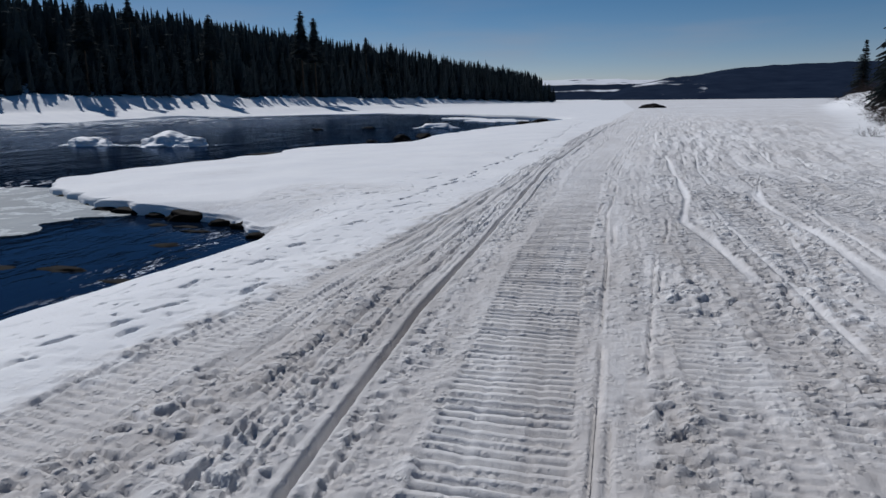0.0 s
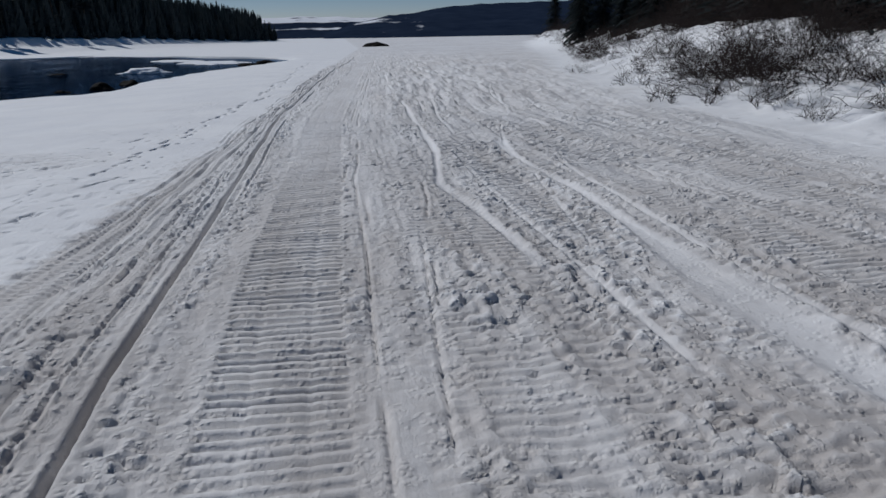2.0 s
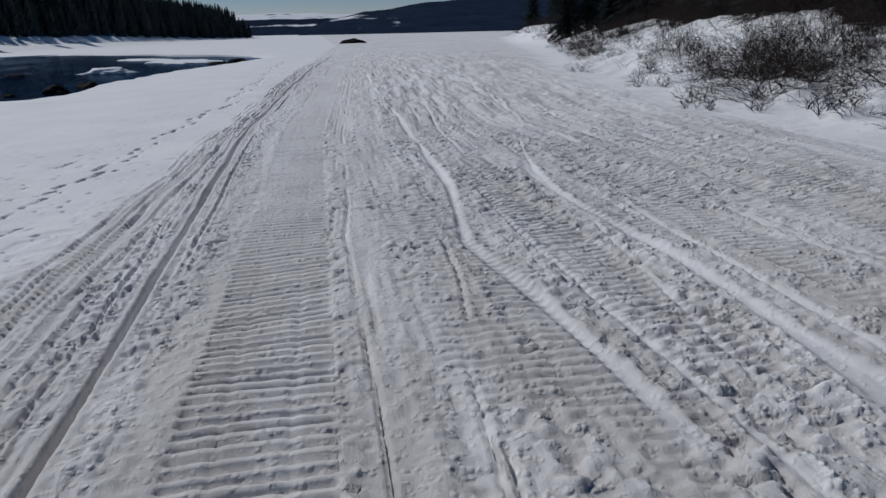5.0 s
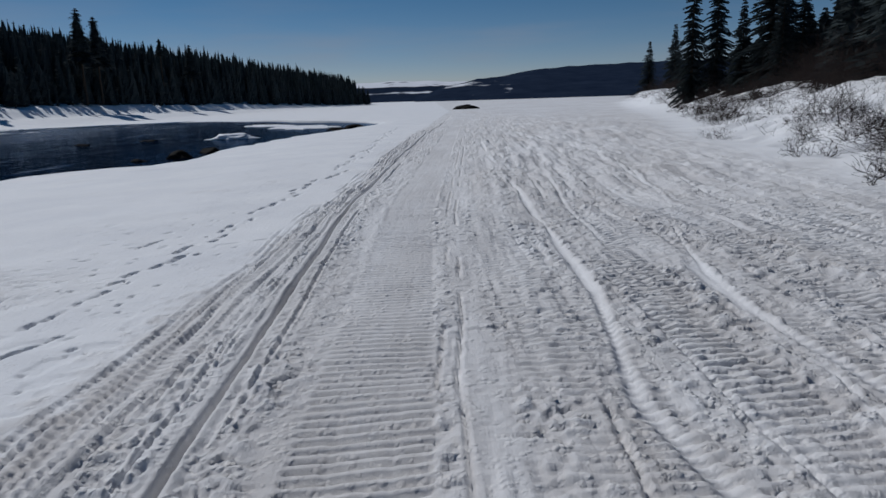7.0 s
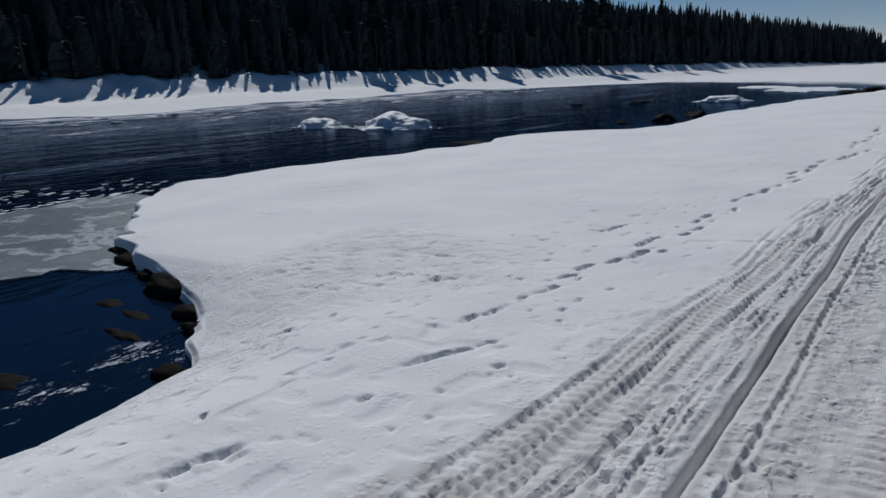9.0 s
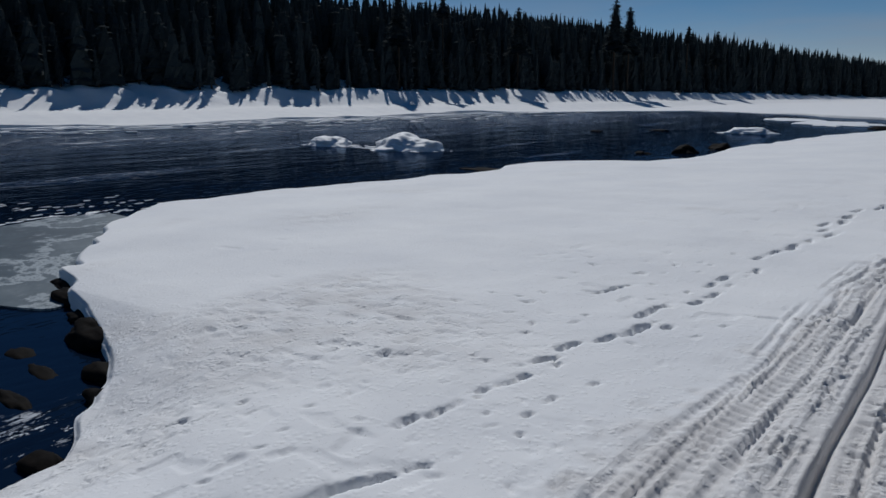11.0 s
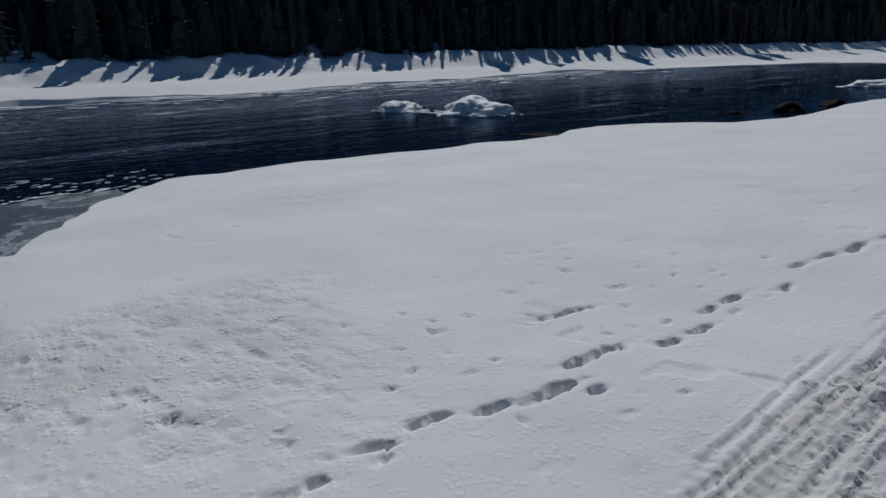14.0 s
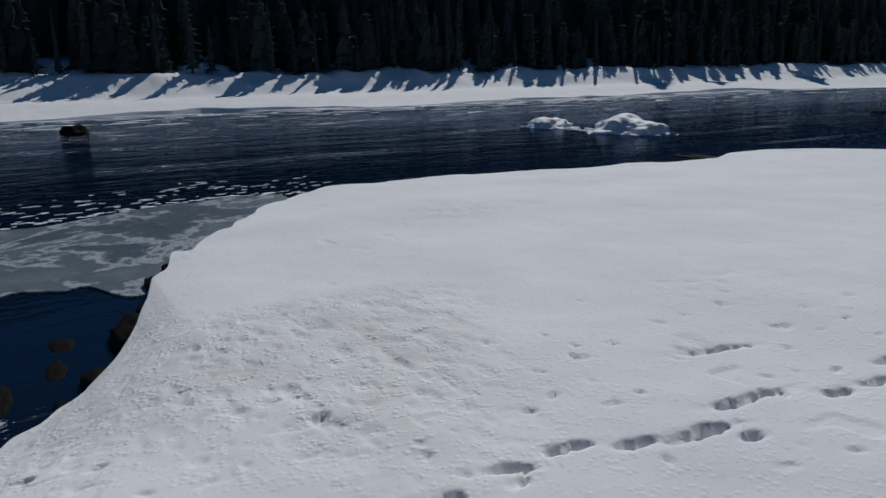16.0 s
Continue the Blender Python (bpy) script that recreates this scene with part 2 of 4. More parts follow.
def make_mottled(name, stops, scale, rough=0.9, bump=0.4, dist=0.01, stretch=(1, 1, 1), vary=0.0, gloss=0.2):
    """A matt material with noise between the colours of stops; vary: each piece differs that much in value."""
    m, nt, p = material(name)
    pos = nt.nodes.new("ShaderNodeTexCoord").outputs["Object"]
    mp = node(nt, "ShaderNodeMapping", Scale=stretch)
    nt.links.new(pos, mp.inputs["Vector"])
    f = noise_tex(nt, mp.outputs[0], scale, 5, 0.65)
    col = ramp(nt, f, stops)
    if vary:
        info = nt.nodes.new("ShaderNodeNewGeometry")
        hsv = nt.nodes.new("ShaderNodeHueSaturation")
        r = nt.nodes.new("ShaderNodeMath")
        r.operation = 'MULTIPLY_ADD'
        r.inputs[1].default_value, r.inputs[2].default_value = 2 * vary, 1 - vary
        nt.links.new(info.outputs["Random Per Island"], r.inputs[0])
        nt.links.new(r.outputs[0], hsv.inputs["Value"])
        nt.links.new(col, hsv.inputs["Color"])
        col = hsv.outputs["Color"]
    nt.links.new(col, p.inputs["Base Color"])
    p.inputs["Roughness"].default_value = rough
    p.inputs["Specular IOR Level"].default_value = gloss
    if bump:
        bumped(nt, p, f, bump, dist)
    return m


SNOW = make_snow()
WATER = make_water()
NEEDLES = make_mottled("spruce_needles", [(0.3, (0.030, 0.038, 0.042)), (0.7, (0.044, 0.054, 0.053))], 3.0, bump=0, vary=0.25, gloss=0.02)
BARK = make_mottled("spruce_bark", [(0.3, (0.03, 0.025, 0.02)), (0.7, (0.08, 0.065, 0.052))], 14.0, stretch=(1, 1, 0.3), gloss=0.03)
TWIG = make_mottled("twig_bark", [(0.3, (0.026, 0.021, 0.020)), (0.7, (0.062, 0.049, 0.045))], 20.0, rough=0.85, bump=0.2, vary=0.3, gloss=0.03)
ROCK = make_mottled("river_rock", [(0.3, (0.022, 0.021, 0.021)), (0.7, (0.085, 0.078, 0.07))], 2.4, rough=0.55, bump=0.6, dist=0.03)
WET = make_mottled("wet_rock", [(0.3, (0.005, 0.005, 0.005)), (0.7, (0.018, 0.015, 0.013))], 5.0, rough=0.7, bump=0.5, dist=0.02, gloss=0.02)
CAP = make_mottled("rock_snow", [(0.3, (0.78, 0.79, 0.82)), (0.7, (0.86, 0.86, 0.86))], 6.0, rough=0.6, bump=0.3, dist=0.02)


# ---- plan of the river ----
SHORE = [(-400, -8), (-60, -7.5), (-20, -6.2), (0, -5.35), (4.7, -5.12), (6.3, -4.95), (7.3, -4.74), (7.9, -4.66), (8.5, -4.75), (8.9, -4.86), (9.2, -5.08), (9.45, -5.32), (9.7, -5.72),
         (9.95, -6.32), (10.15, -6.88), (10.32, -7.52), (10.45, -8.2), (10.9, -9.3), (11.6, -10.25), (12.2, -11.3), (12.9, -12.3), (14.2, -13.2), (15.5, -13.4), (17, -13.1), (19.2, -12.4), (21, -12.1), (23.3, -11.8),
         (24.4, -12.3), (25.5, -12.3), (26.4, -11.6), (27.3, -9.7), (29, -8.9), (31, -8.9), (34.8, -9.3), (45.6, -7.9), (55, -6.5), (64, -4.9), (70, -5.0), (74, -6.5), (82, -14), (92, -20), (103, -31), (110, -36), (3000, -36)]
FAR_TREES = [(-3000, -70), (60, -67), (170, -65), (260, -53), (400, -34), (430, -33), (3000, -33)]
BANK_TOE = [(-3000, 8), (0, 7.2), (10, 6.6), (16, 6.8), (22, 7.6), (30, 9.0), (42, 12.4), (60, 16.5), (100, 26), (160, 41), (260, 90), (3000, 900)]
WATER_Z = -0.41


def along(table, y):
    a = np.array(table, dtype=float)
    return np.interp(y, a[:, 0], a[:, 1])


def shore_x(y):
    wig = 0.10 * grain(y, y * 0, 0.9, 5) + 0.05 * grain(y, y * 0, 0.23, 6) + 0.22 * grain(y, y * 0, 0.19, 7) * step(8.6, 9.2, y) * step(14, 11.5, y)
    wide = 0.6 * grain(y, y * 0, 6.0, 8) * step(30, 50, y)
    return np.minimum(along(SHORE, y) + wig + wide, -3.9)


def far_x(y):
    closing = along([(-3000, 12.5), (82, 12.5), (94, 20), (104, 32), (110, 45), (3000, 45)], y)
    return along(FAR_TREES, y) + closing + 1.6 * grain(y, y * 0, 9.0, 11) + 0.7 * grain(y, y * 0, 2.6, 12)


# ---- the trail's marks ----
def edge_left(y):
    """Where the packed trail begins on the river side."""
    return along([(-50, -3.3), (0, -3.02), (2.5, -2.84), (5.3, -2.5), (8.1, -2.22), (10, -2.13), (12.4, -1.94), (14, -1.9), (17, -1.8), (25, -2.1), (60, -2.4), (3000, -3)], y) + 0.05 * grain(y, y * 0, 0.7, 21)


def groove(x, y, xc, width, depth, berm=0.4):
    d = np.abs(x - xc) / width
    return -depth * np.exp(-(d ** 4) * 3) + depth * berm * np.exp(-((d - 1.25) / 0.45) ** 2)


def tread(x, y, xc, width, pitch, depth, seed, skew=0.0):
    """The cleat marks of a track: cross ridges, broken along two lines, pressed to uneven depth."""
    u = (x - xc) / width
    inside = step(0.52, 0.47, np.abs(u))
    wob = 0.003 * grain(x, y, 0.30, seed) + 0.002 * grain(x, y, 0.06, seed + 4)
    ph = ((y + skew * (x - xc) + wob) / pitch) % 1.0
    ridge = 1 - 1.15 * np.exp(-(np.abs(ph - 0.3) / 0.17) ** 2.5) - 0.25 * step(0.6, 1.0, ph) * (1 - step(0.9, 1.0, ph))
    lines = np.exp(-((np.abs(u) - 0.22) / 0.035) ** 2)
    worn = 0.5 + 0.5 * grain(x, y, 0.45, seed + 1)
    worn = 0.55 + 0.45 * step(0.15, 0.55, worn)
    return inside * (depth * (ridge - 0.6) * worn * (1 - 0.15 * lines) - 0.25 * depth - 0.10 * depth * lines), inside


RIGHT_LANES = [[(-50, 2.9), (0, 2.1), (4, 1.66), (7, 1.42), (10, 1.36), (16, 1.5), (30, 1.7)],
               [(-50, 5.4), (0, 4.6), (6, 3.3), (10, 2.75), (16, 2.5), (30, 2.9)],
               [(-50, 7.0), (0, 5.8), (8, 4.3), (14, 3.6), (24, 3.9), (40, 5.5)]]


def lane_coord(x, y):
    """A coordinate across the trail that stays the same along its lanes."""
    y1 = y[:, :1]
    bend = 0.05 * np.clip(y1 - 14, 0, 90)
    x = x - bend
    toe = np.maximum(along(BANK_TOE, y1) - bend - 0.4, along(RIGHT_LANES[2], y1) + 1.0)
    knots = [(edge_left(y1), -2.9), (along([(-50, -1.1), (4.5, -1.3), (16, -1.45), (60, -1.6)], y1), -1.25), (along([(-50, -0.4), (5, -0.53), (60, -0.53)], y1), -0.5),
             (y1 * 0, 0.0), (along(RIGHT_LANES[0], y1), 1.7), (along(RIGHT_LANES[1], y1), 3.2), (along(RIGHT_LANES[2], y1), 4.4), (toe, 6.6)]
    u = np.where(x < knots[0][0], -2.9 + (x - knots[0][0]), 6.6 + (x - toe))
    for (a, ua), (b, ub) in zip(knots[:-1], knots[1:]):
        u = np.where((x >= a) & (x < b), ua + (ub - ua) * (x - a) / np.maximum(b - a, 0.05), u)
    return u


def trail_marks(x, y):
    """Height of all marks in the snow, and how packed and dirty it is."""
    u = lane_coord(x, y)
    y1 = y[:, :1]
    zero = y1 * 0
    wall = x - along(BANK_TOE, y1)
    x = x - 0.05 * np.clip(y - 14, 0, 90)
    left = edge_left(y1)
    packed = step(-0.2, 0.18, x - left + 0.14 * grain(x, y, 0.11, 30) + 0.1 * grain(x, y * 0.4, 0.3, 29)) * step(0.8, -0.8, wall + 1.0 + 0.4 * grain(x, y, 1.3, 31))
    near = step(110, 40, y) * step(-14, -4, y)
    z = np.zeros_like(x)
    main = along([(-50, -0.4), (2.4, -0.43), (3.7, -0.485), (5.3, -0.535), (60, -0.53)], y1)
    h, m = tread(x, y, main, 0.62, 0.079, 0.050, 41)
    z += h * (0.4 + 0.6 * step(8.6, 7.0, y))
    smooth_lane = m
    lane_main = m
    second = along([(-50, -2.6), (0, -2.62), (3, -2.45), (6, -2.17), (10, -1.87), (16, -1.62), (40, -1.6)], y1)
    h, m = tread(x, y, second, 0.40, 0.079, 0.013, 51, 0.12)
    z += h * step(15, 9, y)
    smooth_lane = np.maximum(smooth_lane, m * step(15, 9, y))
    for pts, wdt, dep, seed, skew in ((RIGHT_LANES[0], 0.46, 0.030, 61, -0.15),
                                      (RIGHT_LANES[1], 0.45, 0.026, 71, -0.2),
                                      ([(-50, 0.9), (0, 0.75), (6, 0.5), (12, 0.42), (30, 0.5)], 0.42, 0.016, 171, 0.05),
                                      (RIGHT_LANES[2], 0.45, 0.026, 181, -0.25)):
        h, m = tread(x, y, along(pts, y1), wdt, 0.083, dep, seed, skew)
        keep = step(0.28, 0.55, 0.5 + 0.5 * grain(x, y * 0.45, 0.6, seed + 6))
        z += h * keep
        smooth_lane = np.maximum(smooth_lane, 0.6 * m * keep)

    # more crossing tracks on the wide right side
    for uc, wdt, seed in ((0.95, 0.36, 199), (2.2, 0.36, 189), (2.7, 0.40, 191), (3.75, 0.42, 193), (4.9, 0.42, 203), (5.4, 0.45, 195), (6.0, 0.40, 197)):
        h, m = tread(u, y, uc + 0.2 * grain(y1, zero, 8.0, seed), wdt, 0.085, 0.024, seed, 0.1)
        keep = step(0.34, 0.58, 0.5 + 0.5 * grain(x, y * 0.4, 0.7, seed + 6))
        z += h * keep
        smooth_lane = np.maximum(smooth_lane, 0.6 * m * keep)
    # ski grooves
    deep = along([(-50, -1.1), (0, -1.13), (2.2, -1.20), (4.5, -1.30), (7.7, -1.34), (16, -1.45), (30, -1.6), (60, -1.6)], y1) + 0.012 * grain(y1, zero, 1.1, 81)
    z += -0.082 * np.exp(-(np.abs(x - deep) / 0.020) ** 2.6) + 0.012 * np.exp(-((x - deep - 0.012) / 0.007) ** 2) + 0.004 * np.exp(-((np.abs(x - deep) - 0.05) / 0.02) ** 2) + 0.008 * np.exp(-((x - deep) / 0.05) ** 2) * grain(x, y, 0.05, 84)
    z += groove(x, y, deep + 0.17 + 0.02 * grain(y1, zero, 2.0, 82), 0.024, 0.020) * step(-0.2, 0.3, grain(y1, zero, 1.7, 83))
    for off, wdt, dep, seed in ((-0.20, 0.020, 0.017, 91), (-0.33, 0.026, 0.022, 92), (-0.45, 0.020, 0.016, 95), (-0.57, 0.024, 0.020, 93), (-0.68, 0.020, 0.016, 96), (-0.80, 0.026, 0.020, 94)):
        conv = along([(-50, 1.35), (0, 1.2), (6, 1.0), (16, 0.6), (60, 0.4)], y1)
        z += groove(x, y, deep + off * conv + 0.03 * grain(y1, zero, 1.9, seed) + 0.012 * grain(y1, zero, 0.3, seed), wdt, dep) * step(-0.35, 0.2, grain(y1, zero, 0.9, seed + 7))
    z += groove(x, y, left + 0.07, 0.035, 0.014, 0.4) * step(-0.6, 0.0, grain(y1, zero, 1.6, 101))
    rut = along([(-50, -0.03), (4.6, -0.05), (5.1, -0.06), (6.1, -0.04), (7.0, -0.07), (8.6, -0.10), (9.6, -0.03), (13.4, 0.05), (30, 0.1)], y1)
    z += groove(x, y, rut + 0.012 * grain(y1, zero, 0.9, 102), 0.016, 0.030, 0.2) * np.maximum(step(0.0, 0.3, grain(y1, zero, 0.7, 103)), step(4.5, 4.7, y1) * step(7.2, 6.8, y1))
    z += groove(x, y, rut + 0.07 - 0.18 * step(7.6, 8.6, y1) + 0.01 * grain(y1, zero, 0.8, 106), 0.014, 0.022, 0.2) * step(0.0, 0.3, grain(y1, zero, 0.9, 104))
    z += groove(x, y, 0.23 + 0.06 * (y - 4.1), 0.016, 0.022) * step(3.4, 3.8, y) * step(6.6, 6.0, y)
    z += groove(x, y, 0.36 + 0.085 * (y - 5.42) + 0.015 * grain(y1, zero, 0.5, 108), 0.02, 0.026) * step(-0.3, 0.0, grain(y1, zero, 0.6, 107)) * step(4.9, 5.3, y) * step(8.6, 7.8, y)

    # smooth runs where a ski slid sideways, with a small crest beside
    for pts, wdt, dep, seed, ya, yb in (([(-50, 1.9), (3, 1.35), (6.6, 0.93), (7.5, 0.82), (8.3, 0.74), (9.0, 0.83), (10, 0.94), (12.8, 1.04), (15, 0.98), (21, 0.7), (40, 0.5)], 0.05, 0.018, 111, 6.0, 26),
                                        ([(-50, 2.8), (3, 2.12), (4.5, 2.04), (5.0, 2.01), (6.2, 1.98), (7.3, 2.0), (8.0, 1.98), (9.6, 1.82), (10.7, 1.9), (14, 2.7), (40, 3.6)], 0.065, 0.018, 112, 2.0, 11),
                                        ([(-50, 0.4), (6, 1.55), (8, 1.76), (9, 1.88), (10.5, 1.93), (12, 2.2), (14.1, 2.8), (18, 3.2), (50, 4.2)], 0.03, 0.016, 113, 6.5, 22),
                                        ([(-50, 6.2), (4, 3.9), (8, 3.0), (13, 2.9), (22, 3.2), (50, 3.8)], 0.035, 0.020, 115, 2, 24),
                                        ([(-50, 6.4), (6, 4.9), (12, 4.0), (20, 4.3), (50, 6.0)], 0.035, 0.020, 114, 2, 26)):
        wvar = wdt * (0.8 + 0.5 * grain(y1, zero, 1.3, seed + 3) + (1.9 * np.exp(-((y - 4.7) / 1.2) ** 2) if seed == 112 else 0))
        xc = along(pts, y1) + 0.012 * grain(y1, zero, 1.6, seed)
        whole = {111: step(6.0, 6.6, y1) * step(15, 13, y1), 112: step(2.5, 3.5, y1) * step(9.6, 8.6, y1)}.get(seed, zero)
        keep = np.maximum(step(-0.5, 0.1, grain(y1, zero, 1.9, seed + 5) + 0.25), whole) * step(ya - 1, ya, y) * step(yb + 3, yb, y)
        z += groove(x, y, xc, wvar, dep, 0.3) * keep + 0.02 * keep * np.exp(-((x - xc - 1.7 * wvar) / 0.03) ** 2) * np.maximum(grain(x, y, 0.07, seed + 9), 0)
        ins = np.exp(-((x - xc) / (1.1 * wvar)) ** 4) * keep
        smooth_lane = np.maximum(smooth_lane, 0.95 * ins)
        packed = packed * (1 - 0.45 * ins)

    for k in range(11):
        seed = 700 + 11 * k
        uc = 1.5 + 0.5 * k + 0.03 * grain(y1, zero, 3.5, seed) + 0.5 * grain(y1, zero, 16.0, seed + 1)
        wid = 0.026 + 0.008 * grain(y1, zero, 1.1, seed + 2)
        keep = step(-0.15, 0.2, grain(y1, zero, 2.6, seed + 3))
        keep = keep * step(24, 13, y)
        z += groove(u, y, uc, wid, 0.014, 0.2) * keep
        ins = np.exp(-((u - uc) / (1.2 * wid)) ** 4) * keep
        smooth_lane = np.maximum(smooth_lane, 0.7 * ins)
        packed = packed * (1 - 0.35 * ins)

    # churned crumbs and lumps: flat-topped crumbs with steep sides, in patches and along the lanes
    bare = np.maximum(smooth_lane * 0.92, np.exp(-((x - deep) / 0.085) ** 4))
    bare = np.maximum(bare, 0.6 * np.exp(-((x - 0.02) / 0.14) ** 4))
    churn = packed * (1 - bare)
    patch = 0.5 + 0.3 * grain(x * 2.0, y * 0.3, 0.6, 121) + 0.2 * grain(x, y, 0.35, 120)
    cover = (0.35 + 0.65 * step(0.3, 0.6, patch)) * (0.7 + 0.3 * step(-0.2, 0.5, x))
    fine = step(0.05, 0.30, grain(x, y, 0.042, 122)) * (0.6 + 0.4 * grain(x, y, 0.3, 135))
    lumps = step(0.25, 0.45, grain(x, y * 0.9, 0.07, 123)) * (0.7 + 0.3 * grain(x, y, 0.04, 124))
    clods = step(0.42, 0.58, grain(x, y, 0.10, 133)) * (0.7 + 0.3 * grain(x, y, 0.035, 134)) * step(0.0, 0.4, grain(x, y, 0.7, 136))
    holes = step(0.45, 0.65, grain(x, y, 0.06, 128))
    slits = step(0.30, 0.50, grain(x * 0.42, y, 0.034, 138)) * step(-0.35, 0.1, grain(x, y * 0.4, 0.5, 139))
    crumbs = -0.022 * slits + 0.016 * fine + 0.015 * lumps + 0.016 * clods - 0.014 * holes + 0.005 * grain(x, y, 0.2, 130)
    z += 1.35 * churn * cover * crumbs
    white = step(1.15, 1.4, x) * step(2.2, 1.8, x) * step(9, 6.5, y)
    loose = np.clip(churn * cover * crumbs * (22 + 22 * white), 0, 0.85)
    z += packed * (0.005 * grain(x, y, 0.4, 125) + 0.014 * grain(x * 1.8, y, 1.5, 126))
    # fine streaks along the way
    side = step(-1.2, -1.5, x)
    z += packed * (1 - 0.85 * lane_main) * ((0.008 + 0.006 * side) * grain(u, y * 0.08, 0.05, 141) * (0.6 + 0.6 * grain(x, y, 0.3, 144)) + (0.009 + 0.004 * side) * grain(u, y * 0.07, 0.13, 142))
    z += packed * (1 - 0.9 * lane_main) * step(0.6, 1.4, x) * 0.010 * grain(u, y * 0.06, 0.30, 145)
    # older crossing ripples further along
    z += packed * step(11, 18, y) * step(0.0, 1.0, x) * (0.035 * grain(x + 0.2 * y, y * 0.4, 0.6, 127) + 0.028 * grain(x, y * 0.5, 0.32, 143) + 0.07 * grain(x * 0.3, y, 2.2, 146) + 0.030 * grain(u, y * 0.12, 0.16, 147) + 0.02 * step(0.1, 0.4, grain(x, y, 0.14, 148)))
    stain = 0.45 * grain(u * 1.4, y * 0.35, 0.7, 131) + 0.35 * grain(x, y * 0.7, 0.14, 132) + 0.35 * grain(u, y * 0.5, 1.8, 137)
    dirt = packed * (1 - 0.7 * lane_main) * (0.3 + 0.45 * step(-0.2, 0.3, x)) * (1 - 0.55 * step(6, 11, y)) * step(-0.2, 0.7, stain) * (1 - 0.9 * loose) * (1 - 0.6 * smooth_lane)
    packed = packed * (1 - 0.42 * step(4, 13, y)) * (1 - 0.3 * step(35, 90, y))
    return z * near + 0.02 * packed * grain(x, y, 0.6, 140) * (1 - near), packed, dirt, loose, churn * cover


# x, y, length of the footprints beside the trail
STEPS = [(-3.02, 3.67, .16), (-3.22, 3.79, .18), (-3.22, 5.77, .32), (-3.23, 6.53, .25), (-3.11, 7.93, .33), (-2.95, 9.34, .36), (-2.75, 3.51, .14), (-3.38, 4.87, .2),
         (-2.76, 4.78, .3), (-3.3, 3.0, .3), (-3.4, 3.45, .28), (-3.14, 4.27, .3), (-2.86, 9.55, .3), (-3.15, 10.01, .15), (-3.08, 10.2, .22), (-3.06, 10.58, .15),
         (-2.98, 10.8, .21), (-3.04, 11.10, .27), (-2.92, 11.14, .1), (-3.03, 11.46, .24), (-2.89, 11.74, .17), (-2.8, 12.02, .34), (-2.65, 12.21, .09), (-2.9, 12.52, .44),
         (-3.45, 12.91, .44), (-2.71, 12.95, .17), (-2.68, 13.25, .2), (-2.8, 13.55, .14), (-2.77, 13.84, .24), (-2.61, 14.16, .15), (-2.73, 14.7, .18), (-2.67, 15.04, .28)]


def foot_marks(x, y):
    z = np.zeros_like(x)
    rng = random.Random(7)
    marks = [(a, b, min(c, 0.40) + 0.01, rng.uniform(.045, .07), -15 + rng.uniform(-8, 8), .05 + .05 * c) for a, b, c in STEPS]
    v = 15.4
    while v < 50:
        c = -2.62 + 0.09 * (v - 15.4) if v < 20 else -2.2 - 0.01 * (v - 20)
        marks.append((c + rng.uniform(-.2, .2), v, rng.uniform(.25, .38), .085, rng.uniform(-25, 0), rng.uniform(.05, .08)))
        v += rng.uniform(.25, .55)
    for _ in range(210):
        marks.append((rng.uniform(-4.3, -2.3), rng.uniform(2.5, 15), rng.uniform(.04, .10), rng.uniform(.03, .05), rng.uniform(-60, 60), rng.uniform(.012, .03)))
    for cx, cy, ln, wd, turn, dep in marks:
        rows = np.where((y[:, 0] > cy - 0.6) & (y[:, 0] < cy + 0.6))[0]
        if not len(rows):
            continue
        sl = slice(rows[0], rows[-1] + 1)
        a = radians(turn)
        dx, dy = x[sl] - cx, y[sl] - cy
        p = (-dx * math.sin(a) + dy * math.cos(a)) / (ln / 2)
        q = (dx * math.cos(a) + dy * math.sin(a)) / (wd / 2)
        r = (np.abs(p) ** 2.6 + np.abs(q + 0.25 * np.sin(p * 2.2)) ** 2.2) + 1.0 * grain(x[sl], y[sl], 0.045, 201) + 0.9 * grain(x[sl], y[sl], 0.11, 202)
        z[sl] += -dep * step(1.5, 0.25, r) * (0.7 + 0.3 * np.clip(p, -1, 1) + 0.25 * grain(x[sl], y[sl], 0.06, 203)) - 0.12 * dep * step(5.0, 1.0, r) + 0.05 * dep * np.exp(-((r - 1.9) / 0.5) ** 2)
    return z


